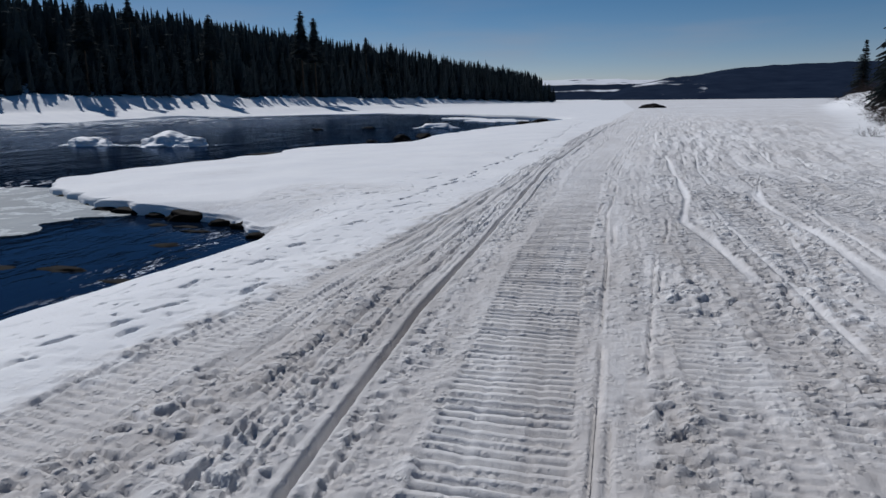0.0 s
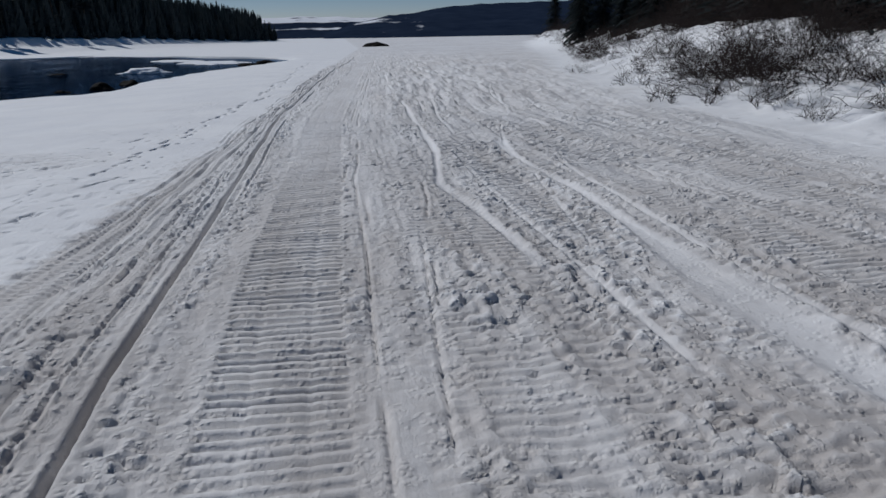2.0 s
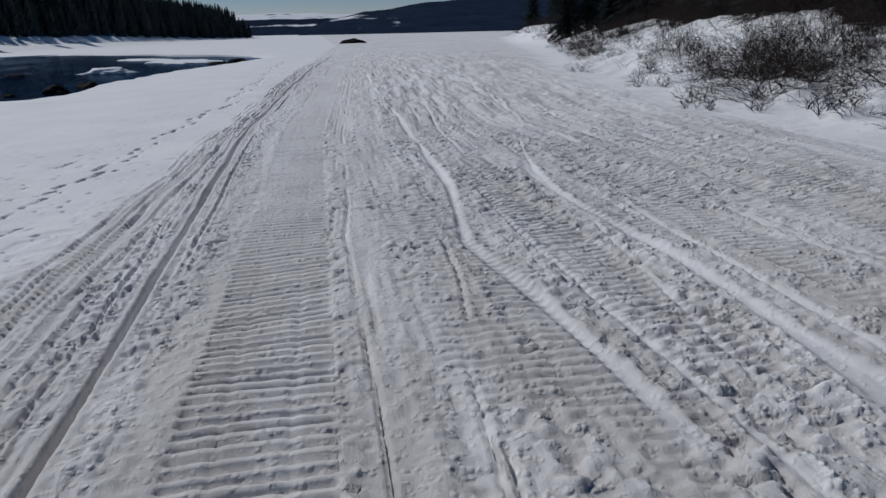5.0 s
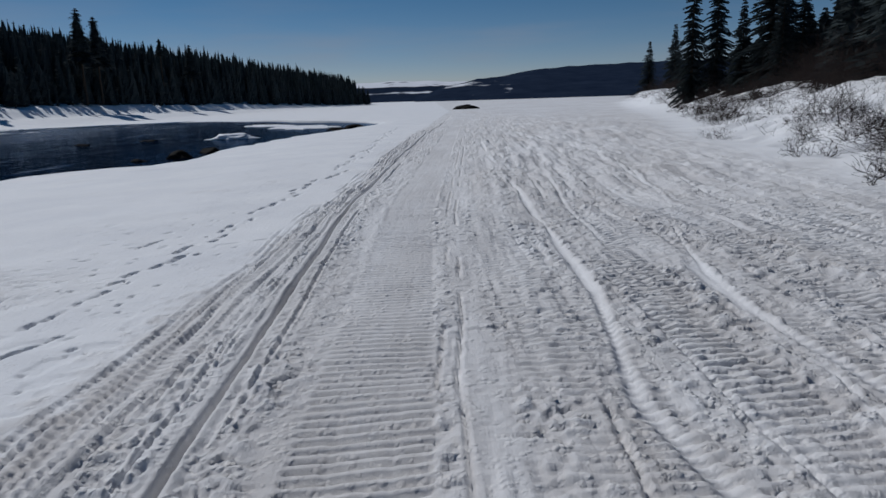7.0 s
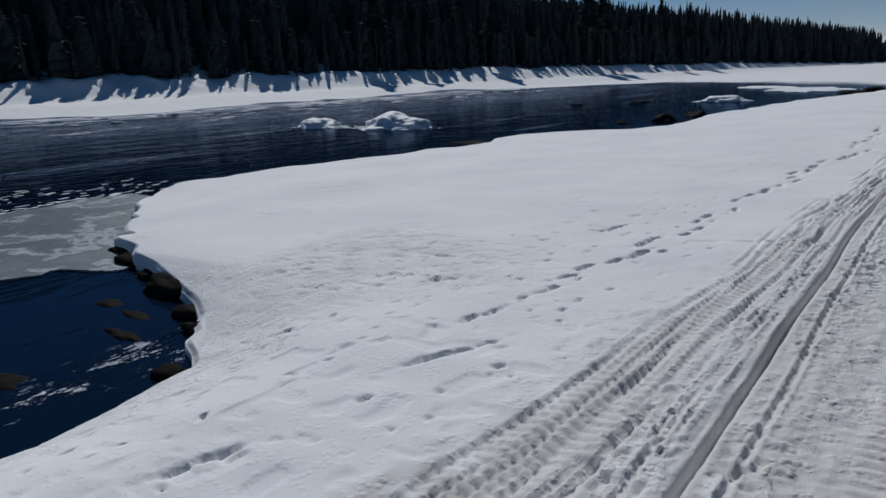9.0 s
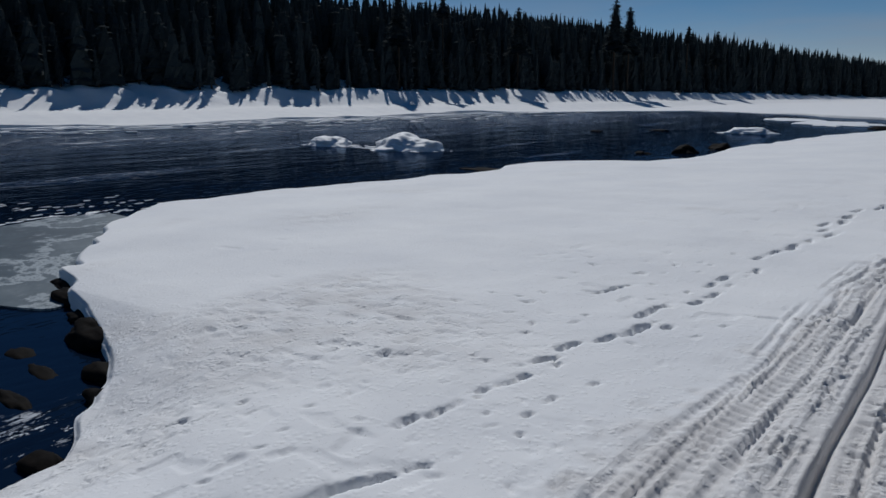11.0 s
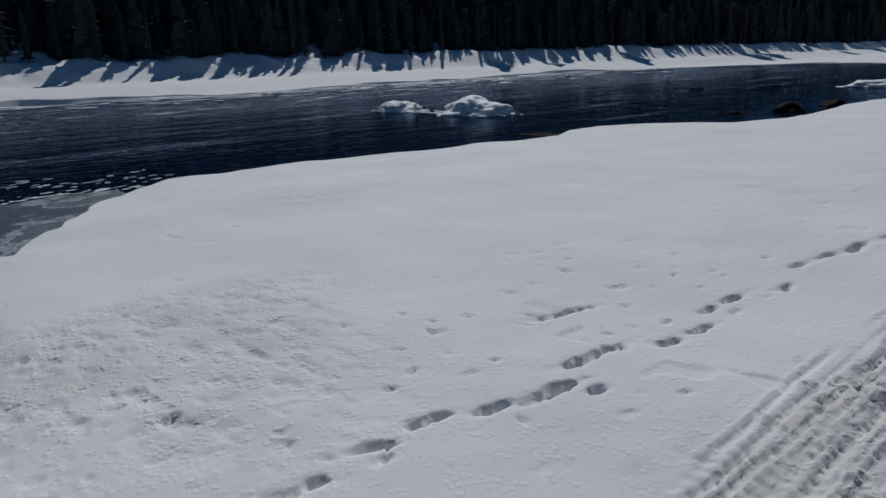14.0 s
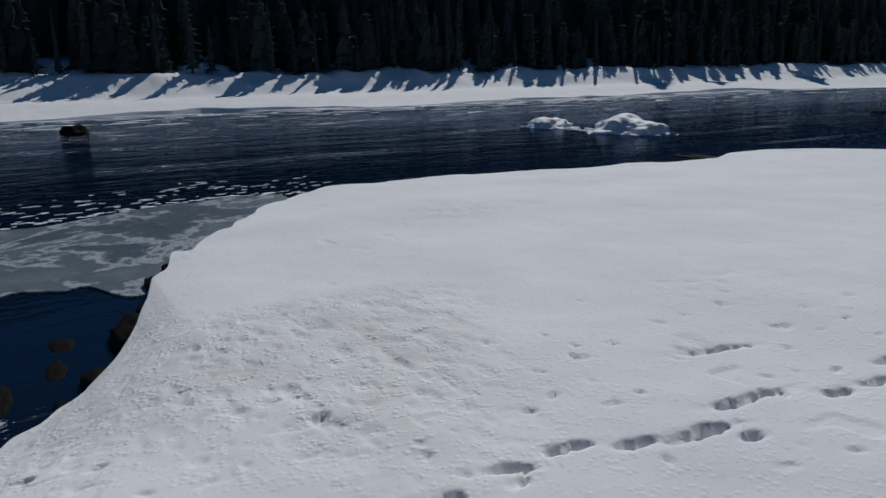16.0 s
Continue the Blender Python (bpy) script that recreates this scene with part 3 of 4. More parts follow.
def land(x, y):
    """The land without marks: the shore flat, the bank with the bushes, the far bank, the frozen reach ahead."""
    flat = 0.05 + 0.0075 * np.clip(y, -5, 15) - 0.16 * step(15, 60, y) - 0.22 * step(60, 300, y)
    flat = flat + 0.014 * np.clip(x, -13, 7) * step(90, 30, y)
    flat = flat + 0.03 * grain(x, y, 3.2, 301) + 0.014 * grain(x, y, 0.9, 302) + 0.10 * grain(x, y, 17.0, 303) * step(14, 40, y)
    s = x - along(BANK_TOE, y)
    bank = (1.4 + 0.3 * step(20, 60, y) + 0.40 * step(60, 92, y)) * step(-0.5, 8.0 - 3.0 * step(55, 85, y), s) + 0.16 * step(0, 3, s) * grain(x, y, 2.1, 304) + step(-0.5, 1, s) * step(60, 30, y) * (0.13 * grain(x, y, 0.6, 309) + 0.06 * grain(x, y, 0.25, 310)) + 0.35 * step(2, 8, s) * grain(x, y, 5.0, 305) + 0.03 * np.maximum(s - 8, 0)
    bank = np.minimum(bank, 9) * step(400, 230, y)
    d = along(FAR_TREES, y) - x
    fade = (1 - 0.75 * step(140, 380, y)) * step(440, 405, y)
    low = np.minimum(flat, -0.29 + 0.05 * grain(x, y, 6, 306))
    left = step(-14, -24, x)
    flat = flat * (1 - left) + low * left
    far = (1.0 * step(-14, -5.5, d) + 1.95 * step(-5.5, 0.5, d + 0.9 * grain(x, y, 4.0, 307)) + 0) * fade + np.minimum(0.25 * np.maximum(d - 1, 0), 10) * step(440, 405, y)
    far = far + 0.35 * step(-5, -1, d) * grain(x, y, 1.6, 308) * fade
    return flat + bank + far


def build_ground():
    # columns: parameter lines that run with the shore
    fine = np.concatenate([np.arange(-3.4, -2.9, 0.022), np.arange(-2.9, -1.6, 0.0172), np.arange(-1.6, -1.05, 0.0095), np.arange(-1.05, 2.3, 0.0172), np.arange(2.3, 3.8, 0.026), np.arange(3.8, 6.9, 0.04)])
    right, stp = [fine[-1]], 0.05
    while right[-1] < 3500:
        stp *= 1.06
        right.append(right[-1] + stp)
    right = np.concatenate([fine, np.array(right[1:])])
    back, stp = [], 0.018
    v = 2.0
    while v > -1500:
        stp = min(stp * 1.07, 120)
        v -= stp
        back.append(v)
    ahead, stp, v = [], 0.0165, 13.0
    while v < 3600:
        stp *= 1.013 if v < 55 else 1.05
        v += stp
        ahead.append(v)
    ys = np.concatenate([np.array(back[::-1]), np.arange(2.0, 13.0, 0.0165), np.array(ahead)])
    sx, fx = shore_x(ys), far_x(ys)
    gap = np.maximum(sx - fx, 0.0)
    fx = sx - np.maximum(gap, 0.05)
    t = np.linspace(0, 1, 172)[1:]
    leftc = -3.4 + (sx[:, None] + 3.4) * (t[None, :] ** 1.2)
    lip = np.array([.02, .04, .06, .09, .14, .25, .5, 0.9])
    squeeze = np.minimum(gap / 3, 1)[:, None]
    lipc = sx[:, None] - lip[None, :] * squeeze - 0.002 * np.arange(1, 9)[None, :]
    a, b = lipc[:, -1], np.minimum(fx + 1.2 * squeeze[:, 0], lipc[:, -1] - 0.01)
    tb = np.linspace(0, 1, 16)[1:]
    bedc = a[:, None] + (b - a)[:, None] * tb[None, :]
    off, stp = [0.3, 0.6, 0.8, 0.95, 1.05, 1.15, 1.25, 1.4, 1.7, 2.1], 0.4
    while off[-1] < 3500:
        stp = min(stp * 1.2, 0.8) if off[-1] < 26 else stp * 1.15
        off.append(off[-1] + stp)
    farc = b[:, None] - np.array(off)[None, :]
    X = np.concatenate([farc[:, ::-1], bedc[:, ::-1], lipc[:, ::-1], leftc[:, ::-1], np.repeat(right[None, :], len(ys), 0)], axis=1)
    Y = np.repeat(ys[:, None], X.shape[1], 1)
    Z = land(X, Y)
    marks, packed, dirt, loose, churned = trail_marks(X, Y)
    Z = Z + marks + foot_marks(X, Y)
    # crusted, pitted patch on the shore flat
    crust = step(-0.1, 0.5, 0.7 * grain(X, Y, 1.1, 401) + 1.0 * np.exp(-((X + 4.9) / 1.5) ** 2 - ((Y - 10.5) / 1.9) ** 2) - 0.35) * (1 - packed) * step(-13, -11, X) * step(40, 20, Y)
    Z = Z + crust * (-0.012 * step(0.25, 0.55, grain(X * 0.7, Y, 0.11, 402)) - 0.013 * step(0.35, 0.6, grain(X, Y, 0.07, 403)) + 0.012 * grain(X, Y, 0.3, 410))
    dirt = np.maximum(dirt, 0.34 * crust * (0.5 + 0.5 * grain(X, Y, 0.2, 406)))
    churned = np.maximum(churned, 0.75 * crust)
    Z = Z + (1 - packed) * step(60, 25, Y) * (0.004 * grain(X, Y, 0.22, 404) + 0.010 * grain(X * 0.5, Y, 0.5, 405) - 0.012 * step(0.62, 0.8, grain(X, Y, 0.16, 407)) * step(0.1, 0.4, grain(X, Y, 0.9, 408)))
    soft = (1 - packed) * step(-9, -5.5, X) * step(11.5, 9, Y) * step(-2, 3, Y)
    Z = Z + soft * (0.009 * grain(X * 0.6, Y, 0.24, 412) - 0.010 * step(0.3, 0.65, grain(X, Y, 0.13, 413)))
    # river bed between the two shores, with rounded snow lips
    inside = np.minimum(sx[:, None] - X, X - fx[:, None])
    deep = np.minimum(gap / 2, 1)[:, None]
    u = np.clip((X + 3.4) / (np.minimum(along(SHORE, ys), -3.9)[:, None] + 3.4), 0, 1.0) * step(120, 60, Y)
    w = np.where((X > -3.4) | (X < sx[:, None] - 1.0), 0, u ** 1.5)
    Z = Z * (1 - w) + (Z * 0.25 - 0.235 - 0.085 * step(10.4, 9.0, Y) + 0.03 * grain(X, Y, 1.1, 409)) * w
    Z = Z - 0.05 * step(-0.12, 0.0, inside) * deep
    bed = -0.95 + 0.25 * grain(X, Y, 1.7, 411)
    k = step(0.0, 0.05, inside) * deep
    Z = Z * (1 - k) + np.minimum(bed, Z) * k
    ny, nx = X.shape
    me = bpy.data.meshes.new("ground")
    me.vertices.add(nx * ny)
    me.vertices.foreach_set("co", np.stack([X, Y, Z], -1).astype(np.float32).ravel())
    i = (np.arange(ny - 1)[:, None] * nx + np.arange(nx - 1)[None, :])
    quads = np.stack([i, i + 1, i + nx + 1, i + nx], -1).reshape(-1, 4)
    me.loops.add(quads.size)
    me.loops.foreach_set("vertex_index", quads.ravel().astype(np.int32))
    me.polygons.add(len(quads))
    me.polygons.foreach_set("loop_start", np.arange(0, quads.size, 4, dtype=np.int32))
    me.polygons.foreach_set("use_smooth", np.ones(len(quads), dtype=bool))
    me.update(calc_edges=True)
    for name, val in (("packed", packed), ("dirt", dirt), ("loose", loose), ("churned", churned), ("across", lane_coord(X, Y))):
        at = me.attributes.new(name, 'FLOAT', 'POINT')
        at.data.foreach_set("value", (val if name == "across" else np.clip(val, 0, 1)).astype(np.float32).ravel())
    me.materials.append(SNOW)
    return tagged(new("ground", me), "snow-covered river shore with a packed snowmobile trail", "snow", kind="structure")


def height(x, y):
    return float(land(np.array([[x]], float), np.array([[y]], float))[0, 0])


build_ground()


def build_water():
    bm = bmesh.new()
    n = 24
    grid = [[bm.verts.new((-90 + 92 * i / n, -300 + 412 * j / n, WATER_Z)) for i in range(n + 1)] for j in range(n + 1)]
    for j in range(n):
        for i in range(n):
            bm.faces.new((grid[j][i], grid[j][i + 1], grid[j + 1][i + 1], grid[j + 1][i]))
    tagged(part("water", bm, WATER), "dark open river water with small ripples", "water", kind="structure")


build_water()

# ---- distant hills ----
def make_hill_cover():
    m, nt, p = material("hill_cover")
    geo = nt.nodes.new("ShaderNodeNewGeometry")
    pos = geo.outputs["Position"]
    mp = node(nt, "ShaderNodeMapping", Scale=(1, 0.5, 4.0))
    nt.links.new(pos, mp.inputs["Vector"])
    att = nt.nodes.new("ShaderNodeAttribute")
    att.attribute_name = "open"
    f = noise_tex(nt, mp.outputs[0], 0.006, 6, 0.65)
    add = nt.nodes.new("ShaderNodeMath")
    add.operation = 'ADD'
    nt.links.new(f, add.inputs[0])
    nt.links.new(att.outputs["Fac"], add.inputs[1])
    # spruce cover, its colour shifted to blue for the haze of distance
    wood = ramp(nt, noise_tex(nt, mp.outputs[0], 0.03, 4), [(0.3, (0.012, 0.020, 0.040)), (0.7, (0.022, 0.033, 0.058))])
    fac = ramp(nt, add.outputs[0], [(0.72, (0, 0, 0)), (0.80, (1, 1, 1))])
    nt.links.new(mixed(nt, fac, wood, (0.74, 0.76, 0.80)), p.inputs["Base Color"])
    p.inputs["Roughness"].default_value = 1.0
    p.inputs["Specular IOR Level"].default_value = 0.0
    return m


HILL = make_hill_cover()


def build_hills(name, label, r0, r1, az0, az1, profile, open_at, seed):
    """A wooded ridge: polar strip from r0 to r1; profile: azimuth (degrees left of +y) and elevation of the crest in degrees."""
    na, nr = 150, 26
    az = np.linspace(az0, az1, na)
    el = np.interp(az, [p[0] for p in profile], [p[1] for p in profile]) + 0.05 * grain(az, az * 0, 0.9, seed) + 0.03 * grain(az, az * 0, 0.2, seed + 1)
    rr = np.linspace(r0, r1, nr)
    A, R = np.meshgrid(az, rr, indexing="ij")
    top = np.tan(np.radians(el))[:, None] * r1 * 0.8
    f = step(r0, r0 + (r1 - r0) * 0.8, R) * (1 - 0.3 * step(r0 + (r1 - r0) * 0.8, r1, R))
    Z = -6 + (top + 6) * f + 6 * grain(A * 30, R, 160, seed + 2) * f * (1 - f) * 4
    X, Y = -np.sin(np.radians(A)) * R, np.cos(np.radians(A)) * R
    verts = np.stack([X, Y, Z], -1).reshape(-1, 3).tolist()
    faces = [(i * nr + j, i * nr + j + 1, (i + 1) * nr + j + 1, (i + 1) * nr + j) for i in range(na - 1) for j in range(nr - 1)]
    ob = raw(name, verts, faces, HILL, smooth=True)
    at = ob.data.attributes.new("open", 'FLOAT', 'POINT')
    o = np.array([[open_at(a, float(z)) for z in row] for a, row in zip(az, Z)])
    at.data.foreach_set("value", o.astype(np.float32).ravel())
    return tagged(ob, label, "hill", kind="structure")


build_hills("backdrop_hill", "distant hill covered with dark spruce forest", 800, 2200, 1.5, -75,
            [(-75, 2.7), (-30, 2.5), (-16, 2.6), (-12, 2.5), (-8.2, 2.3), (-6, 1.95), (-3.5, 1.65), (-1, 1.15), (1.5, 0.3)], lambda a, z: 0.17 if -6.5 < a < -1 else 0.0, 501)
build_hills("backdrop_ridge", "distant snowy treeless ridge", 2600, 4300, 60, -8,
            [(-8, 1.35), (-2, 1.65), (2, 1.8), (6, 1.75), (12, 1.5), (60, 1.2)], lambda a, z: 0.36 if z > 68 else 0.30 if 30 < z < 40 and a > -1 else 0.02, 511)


# ---- spruces ----
def tube(verts, faces, pts, radii, sides=5):
    base = len(verts)
    for k, (p, r) in enumerate(zip(pts, radii)):
        d = (Vector(pts[min(k + 1, len(pts) - 1)]) - Vector(pts[max(k - 1, 0)])).normalized()
        a = d.orthogonal().normalized()
        b = d.cross(a)
        for s in range(sides):
            w = 2 * math.pi * s / sides
            verts.append(tuple(Vector(p) + (a * math.cos(w) + b * math.sin(w)) * r))
    for k in range(len(pts) - 1):
        for s in range(sides):
            i, j = base + k * sides + s, base + k * sides + (s + 1) % sides
            faces.append((i, j, j + sides, i + sides))


def crown_mesh(verts, faces, rng, tall, spread, low, whorls, arms, ragged, club=0.0, origin=(0, 0, 0), scale=1.0, twigs=1, broad=1.0, core=0.0):
    """Drooping boughs in uneven whorls: each bough a ridged, tapering spray with side sprays."""
    ox, oy, oz = origin
    if core:                                    # the dense inner wood of the crown, an uneven spire
        b, n = len(verts), 6
        levels = (0.02, 0.3, 0.6, 0.82)
        for f in levels:
            for i in range(n):
                a = 2 * math.pi * i / n + f * 3
                r = core * spread * ((1 - f) ** 0.8 + 0.05) * rng.uniform(.7, 1.25)
                verts.append((ox + r * math.cos(a), oy + r * math.sin(a), oz + low + (tall - low) * f))
        verts.append((ox + rng.uniform(-.1, .1), oy + rng.uniform(-.1, .1), oz + tall * rng.uniform(.97, 1.02)))
        for q in range(len(levels) - 1):
            for i in range(n):
                faces.append((b + q * n + i, b + q * n + (i + 1) % n, b + (q + 1) * n + (i + 1) % n, b + (q + 1) * n + i))
        for i in range(n):
            faces.append((b + 3 * n + i, b + 3 * n + (i + 1) % n, b + 4 * n))
    for k in range(whorls):
        f = (k + 0.5 + rng.uniform(-.4, .4)) / whorls
        f = min(max(f, 0.0), 0.99)
        z = low + (tall - low) * f
        if rng.random() < ragged * 0.25:
            continue
        reach = spread * ((1 - f) ** 0.8 * 0.95 + 0.06) * (1 - club * 0.7 * math.sin(math.pi * min(f / 0.85, 1))) + club * spread * 0.45 * math.exp(-((f - 0.9) / 0.09) ** 2)
        n = arms if f < 0.8 else max(4, arms - 1)
        for i in range(n):
            if rng.random() < ragged * 0.35:
                continue
            a = 2 * math.pi * (i + rng.random() * 0.9) / n + k * 1.1
            ln = reach * rng.uniform(1 - ragged, 1.12)
            droop = -rng.uniform(.15, .45) * ln + 0.12 * ln * (f > 0.75)
            ca, sa = math.cos(a), math.sin(a)
            wd = (ln * rng.uniform(.20, .30) + 0.04) * broad
            def P(u, v, h):
                return (ox + scale * (ca * u - sa * v), oy + scale * (sa * u + ca * v), oz + scale * (z + h))
            b = len(verts)
            verts.extend([P(0, 0, .08), P(ln * .45, wd, droop * .35 - .04), P(ln * .5, 0, droop * .3 + .10), P(ln * .45, -wd, droop * .35 - .04), P(ln, 0, droop + .06 * ln)])
            faces.extend([(b, b + 1, b + 2), (b, b + 2, b + 3), (b + 2, b + 1, b + 4), (b + 3, b + 2, b + 4)])
            for t in range(twigs - 1):
                u0 = ln * rng.uniform(.15, .9)
                sd = rng.choice((-1, 1))
                l2 = ln * rng.uniform(.18, .4)
                h0 = droop * (u0 / ln) * 0.8
                b = len(verts)
                verts.extend([P(u0, 0, h0 + .03), P(u0 + l2 * .6, sd * l2 * .45, h0 - l2 * .15), P(u0 + l2 * .9, sd * l2, h0 - l2 * .42), P(u0 + l2 * .25, sd * l2 * .75, h0 - l2 * .3)])
                faces.append((b, b + 1, b + 2, b + 3))


def fine_crown(verts, faces, rng, tall, spread, low, whorls, arms):
    """Boughs in open whorls, each a limb with pairs of short hanging sprays, with gaps between the whorls."""
    for k in range(whorls):
        f = (k + rng.uniform(0, 1)) / whorls
        reach = spread * (0.97 - 0.93 * f) * rng.uniform(.8, 1.1)
        for i in range(arms if f < 0.85 else 5):
            a = 2 * math.pi * (i + rng.random()) / arms + k * 1.3
            ln = reach * rng.uniform(.45, 1.1)
            z = low + (tall - low) * min(f + rng.uniform(-.03, .03), .99)
            rise = (0.45 * f - 0.18) * ln
            sag = rng.uniform(.10, .42) * ln
            ca, sa = math.cos(a), math.sin(a)
            n = max(2, int(ln / 0.16))
            for t in range(n):
                q = (t + 0.6) / n
                h = z + rise * q - sag * q * q
                for sd in (-1, 1):
                    l2 = (0.16 + 0.22 * ln * (1 - 0.6 * q)) * rng.uniform(.6, 1.1)
                    u0, u1, w = ln * q - 0.09, ln * q + 0.55 * l2, sd * 0.7 * l2
                    b = len(verts)
                    for u, v, dz in ((u0, 0, 0.03), (u0 + 0.16, 0, 0.02), (u1 + 0.05, w, -0.35 * l2), (u1 - 0.06, w * 0.8, -0.5 * l2)):
                        verts.append((ca * u - sa * v, sa * u + ca * v, h + dz))
                    faces.append((b, b + 1, b + 2, b + 3))


def spruce(seed, tall, spread, whorls=15, arms=7, ragged=0.4, club=0.0, low=0.5, twigs=4, label="dark green spruce tree standing on the snowy bank", lean=0.0, slim=1.0):
    rng = random.Random(seed)
    root = new("spruce_tree")
    v, f = [], []
    n = 7
    pts = [(lean * (tall * k / n) ** 2 / tall + 0.02 * rng.uniform(-1, 1), 0.02 * rng.uniform(-1, 1), tall * k / n - 0.15) for k in range(n + 1)]
    tube(v, f, pts, [0.016 * tall * (1 - k / n) + 0.012 for k in range(n + 1)], 7)
    raw("trunk", v, f, BARK, root, True)
    v, f = [], []
    if slim < 1:
        fine_crown(v, f, rng, tall, spread, low, whorls, arms)
    else:
        crown_mesh(v, f, rng, tall, spread, low, whorls, arms, ragged, club, twigs=twigs, broad=slim, core=0.4)
    raw("crown", v, f, NEEDLES, root)
    return tagged(root, label, "tree", "spruces")


def put(kind, x, y, turn, s=1.0, sz=None, dz=0.0):
    return copy_thing(kind, Matrix.Translation((x, y, height(x, y) + dz)) @ Matrix.Rotation(radians(turn), 4, 'Z') @ Matrix.Diagonal((s, s, sz or s, 1)))


def build_forest():
    """The far bank's wood as one mass behind the first row of trees."""
    rng = random.Random(3)
    v, f = [], []
    y = -120.0
    while y < 405:
        x0 = float(along(FAR_TREES, y))
        far = y > 190
        rows = 11 if not far else 8
        for r in range(rows):
            if r < 4 and rng.random() < 0.45 + 0.4 * math.sin(y * 0.9) * math.sin(y * 0.37):
                continue
            x = x0 - 0.8 - r * 2.3 - rng.uniform(0, 2.3)
            yy = y + rng.uniform(-1.2, 1.2)
            tall = rng.uniform(7.6, 10.0) * (rng.uniform(.45, .8) if r < 2 else 0.9 if r == 2 else 1) * float(along([(-120, 1), (90, 1.1), (170, 1.3), (240, 1.45), (410, 1.35)], y)) * (1.13 if rng.random() < 0.06 else 1)
            z = height(x, yy)
            crown_mesh(v, f, rng, tall, rng.uniform(1.5, 2.2), 0.0, 9 if r < 3 else 6, 4 if r > 2 else 5, 0.2, rng.choice((0, .2, .4)), origin=(x, yy, z), broad=1.5, core=0.62)
        y += 1.2 if not far else 2.0
    tagged(raw("far_forest", v, f, NEEDLES), "dense dark spruce forest along the far river bank", "forest", kind="stuff")


build_forest()
FAR_KINDS = [spruce(900 + i, t, s, 14, 6, 0.4, c, 0.3, 2, "slender black spruce at the edge of the far forest") for i, (t, s, c) in enumerate(((8.5, 1.5, 0.3), (7.2, 1.6, 0.0), (9.6, 1.4, 0.7)))]
rng = random.Random(21)
for i in range(105):
    y = -50 + i * 2.4 + rng.uniform(-.7, .7)
    put(FAR_KINDS[i % 3], float(along(FAR_TREES, y)) + rng.uniform(-2.2, 0.4), y, rng.uniform(0, 360), rng.uniform(.45, .95))
for i, k in enumerate(FAR_KINDS):
    k.matrix_basis = Matrix.Translation((-80, -80 - 3 * i, height(-80, -80 - 3 * i)))
# a few that stand above the rest
TALL = spruce(931, 17.5, 3.2, 46, 9, 0.4, 0.25, 8.0, 3, "tall slender black spruce standing above the far forest")
TALL.matrix_basis = Matrix.Translation((-66, 141.4, height(-66, 141.4)))
put(TALL, -66, 148, 130, 0.97)
KNOB = spruce(932, 15.5, 2.0, 14, 9, 0.3, 0.0, 11.5, 3, "old black spruce with a broom-like top above the far forest")
KNOB.matrix_basis = Matrix.Translation((-66, 181, height(-66, 181)))
put(KNOB, -70, 92, 60, 0.85)
put(TALL, -68, 80, 200, 0.72)
put(TALL, -67, 108, 20, 0.75)
put(TALL, -64, 196, 20, 0.85)

NEAR_KINDS = [spruce(950 + i, t, s, 58, 8, 0.3, 0, 0.2, 6, slim=0.6) for i, (t, s) in enumerate(((10.0, 2.2), (8.0, 1.9), (12.0, 2.4)))]
for i, k in enumerate(NEAR_KINDS):
    k.matrix_basis = Matrix.Translation((34 + 4 * i, 30 - 4 * i, height(34 + 4 * i, 30 - 4 * i)))
for i, (x, y, s) in enumerate(((20.0, 46.5, .5), (22.5, 51, .7), (20.1, 52, .75), (21.0, 50, 1.0), (20.9, 46, .62), (23.5, 43, .8), (21.5, 40, .55), (22.5, 36, .9), (20.6, 31, .6),
                               (22.2, 28, 1.0), (20, 24, .8), (21, 20, 1.0), (19, 16, .8), (21, 12, 1.0), (19.5, 8, 1.0),
                               (27.5, 47, 1.0), (29, 45, 1.1), (27, 40, .9), (29, 40, 1.1), (30, 36, 1.0), (26.5, 34, .9))):
    put(NEAR_KINDS[(i + 2) % 3], x, y, 77 * i, s)
put(NEAR_KINDS[2], 19.0, 58, 40, .72, .95)
put(NEAR_KINDS[2], 20.4, 57, 210, .75, .92)
put(NEAR_KINDS[0], 59, 200, 20, 2.1, 1.55)
put(NEAR_KINDS[1], 62.5, 190, 140, 2.2, 2.1)


def build_stand():
    rng = random.Random(33)
    v, f, tv, tf = [], [], [], []
    for i in range(230):
        y = rng.uniform(-5, 60)
        x = max(float(along(BANK_TOE, y)) + 8.0, 0.38 * y - 0.5) + rng.uniform(0, 1) ** 1.8 * 26
        tall = rng.uniform(4.5, 7.5) * (1 + 0.03 * max(0.0, 40 - y)) if x > 0.53 * (y - 5.2) + 0.8 else rng.uniform(2.2, 4.2)
        z = height(x, y)
        crown_mesh(v, f, rng, tall, rng.uniform(1.5, 2.2), 0.0, 22, 8, 0.3, 0, origin=(x, y, z), twigs=3, broad=0.45, core=0.45)
        tube(tv, tf, [(x, y, z - .2), (x, y, z + tall * .98)], [0.12, 0.02], 5)
    tagged(raw("near_forest", v, f, NEEDLES), "dark spruce wood behind the snowy bank", "forest", kind="stuff")
    tagged(raw("near_forest_trunks", tv, tf, BARK), "spruce trunks of the wood behind the bank", "tree trunks", kind="stuff")


build_stand()


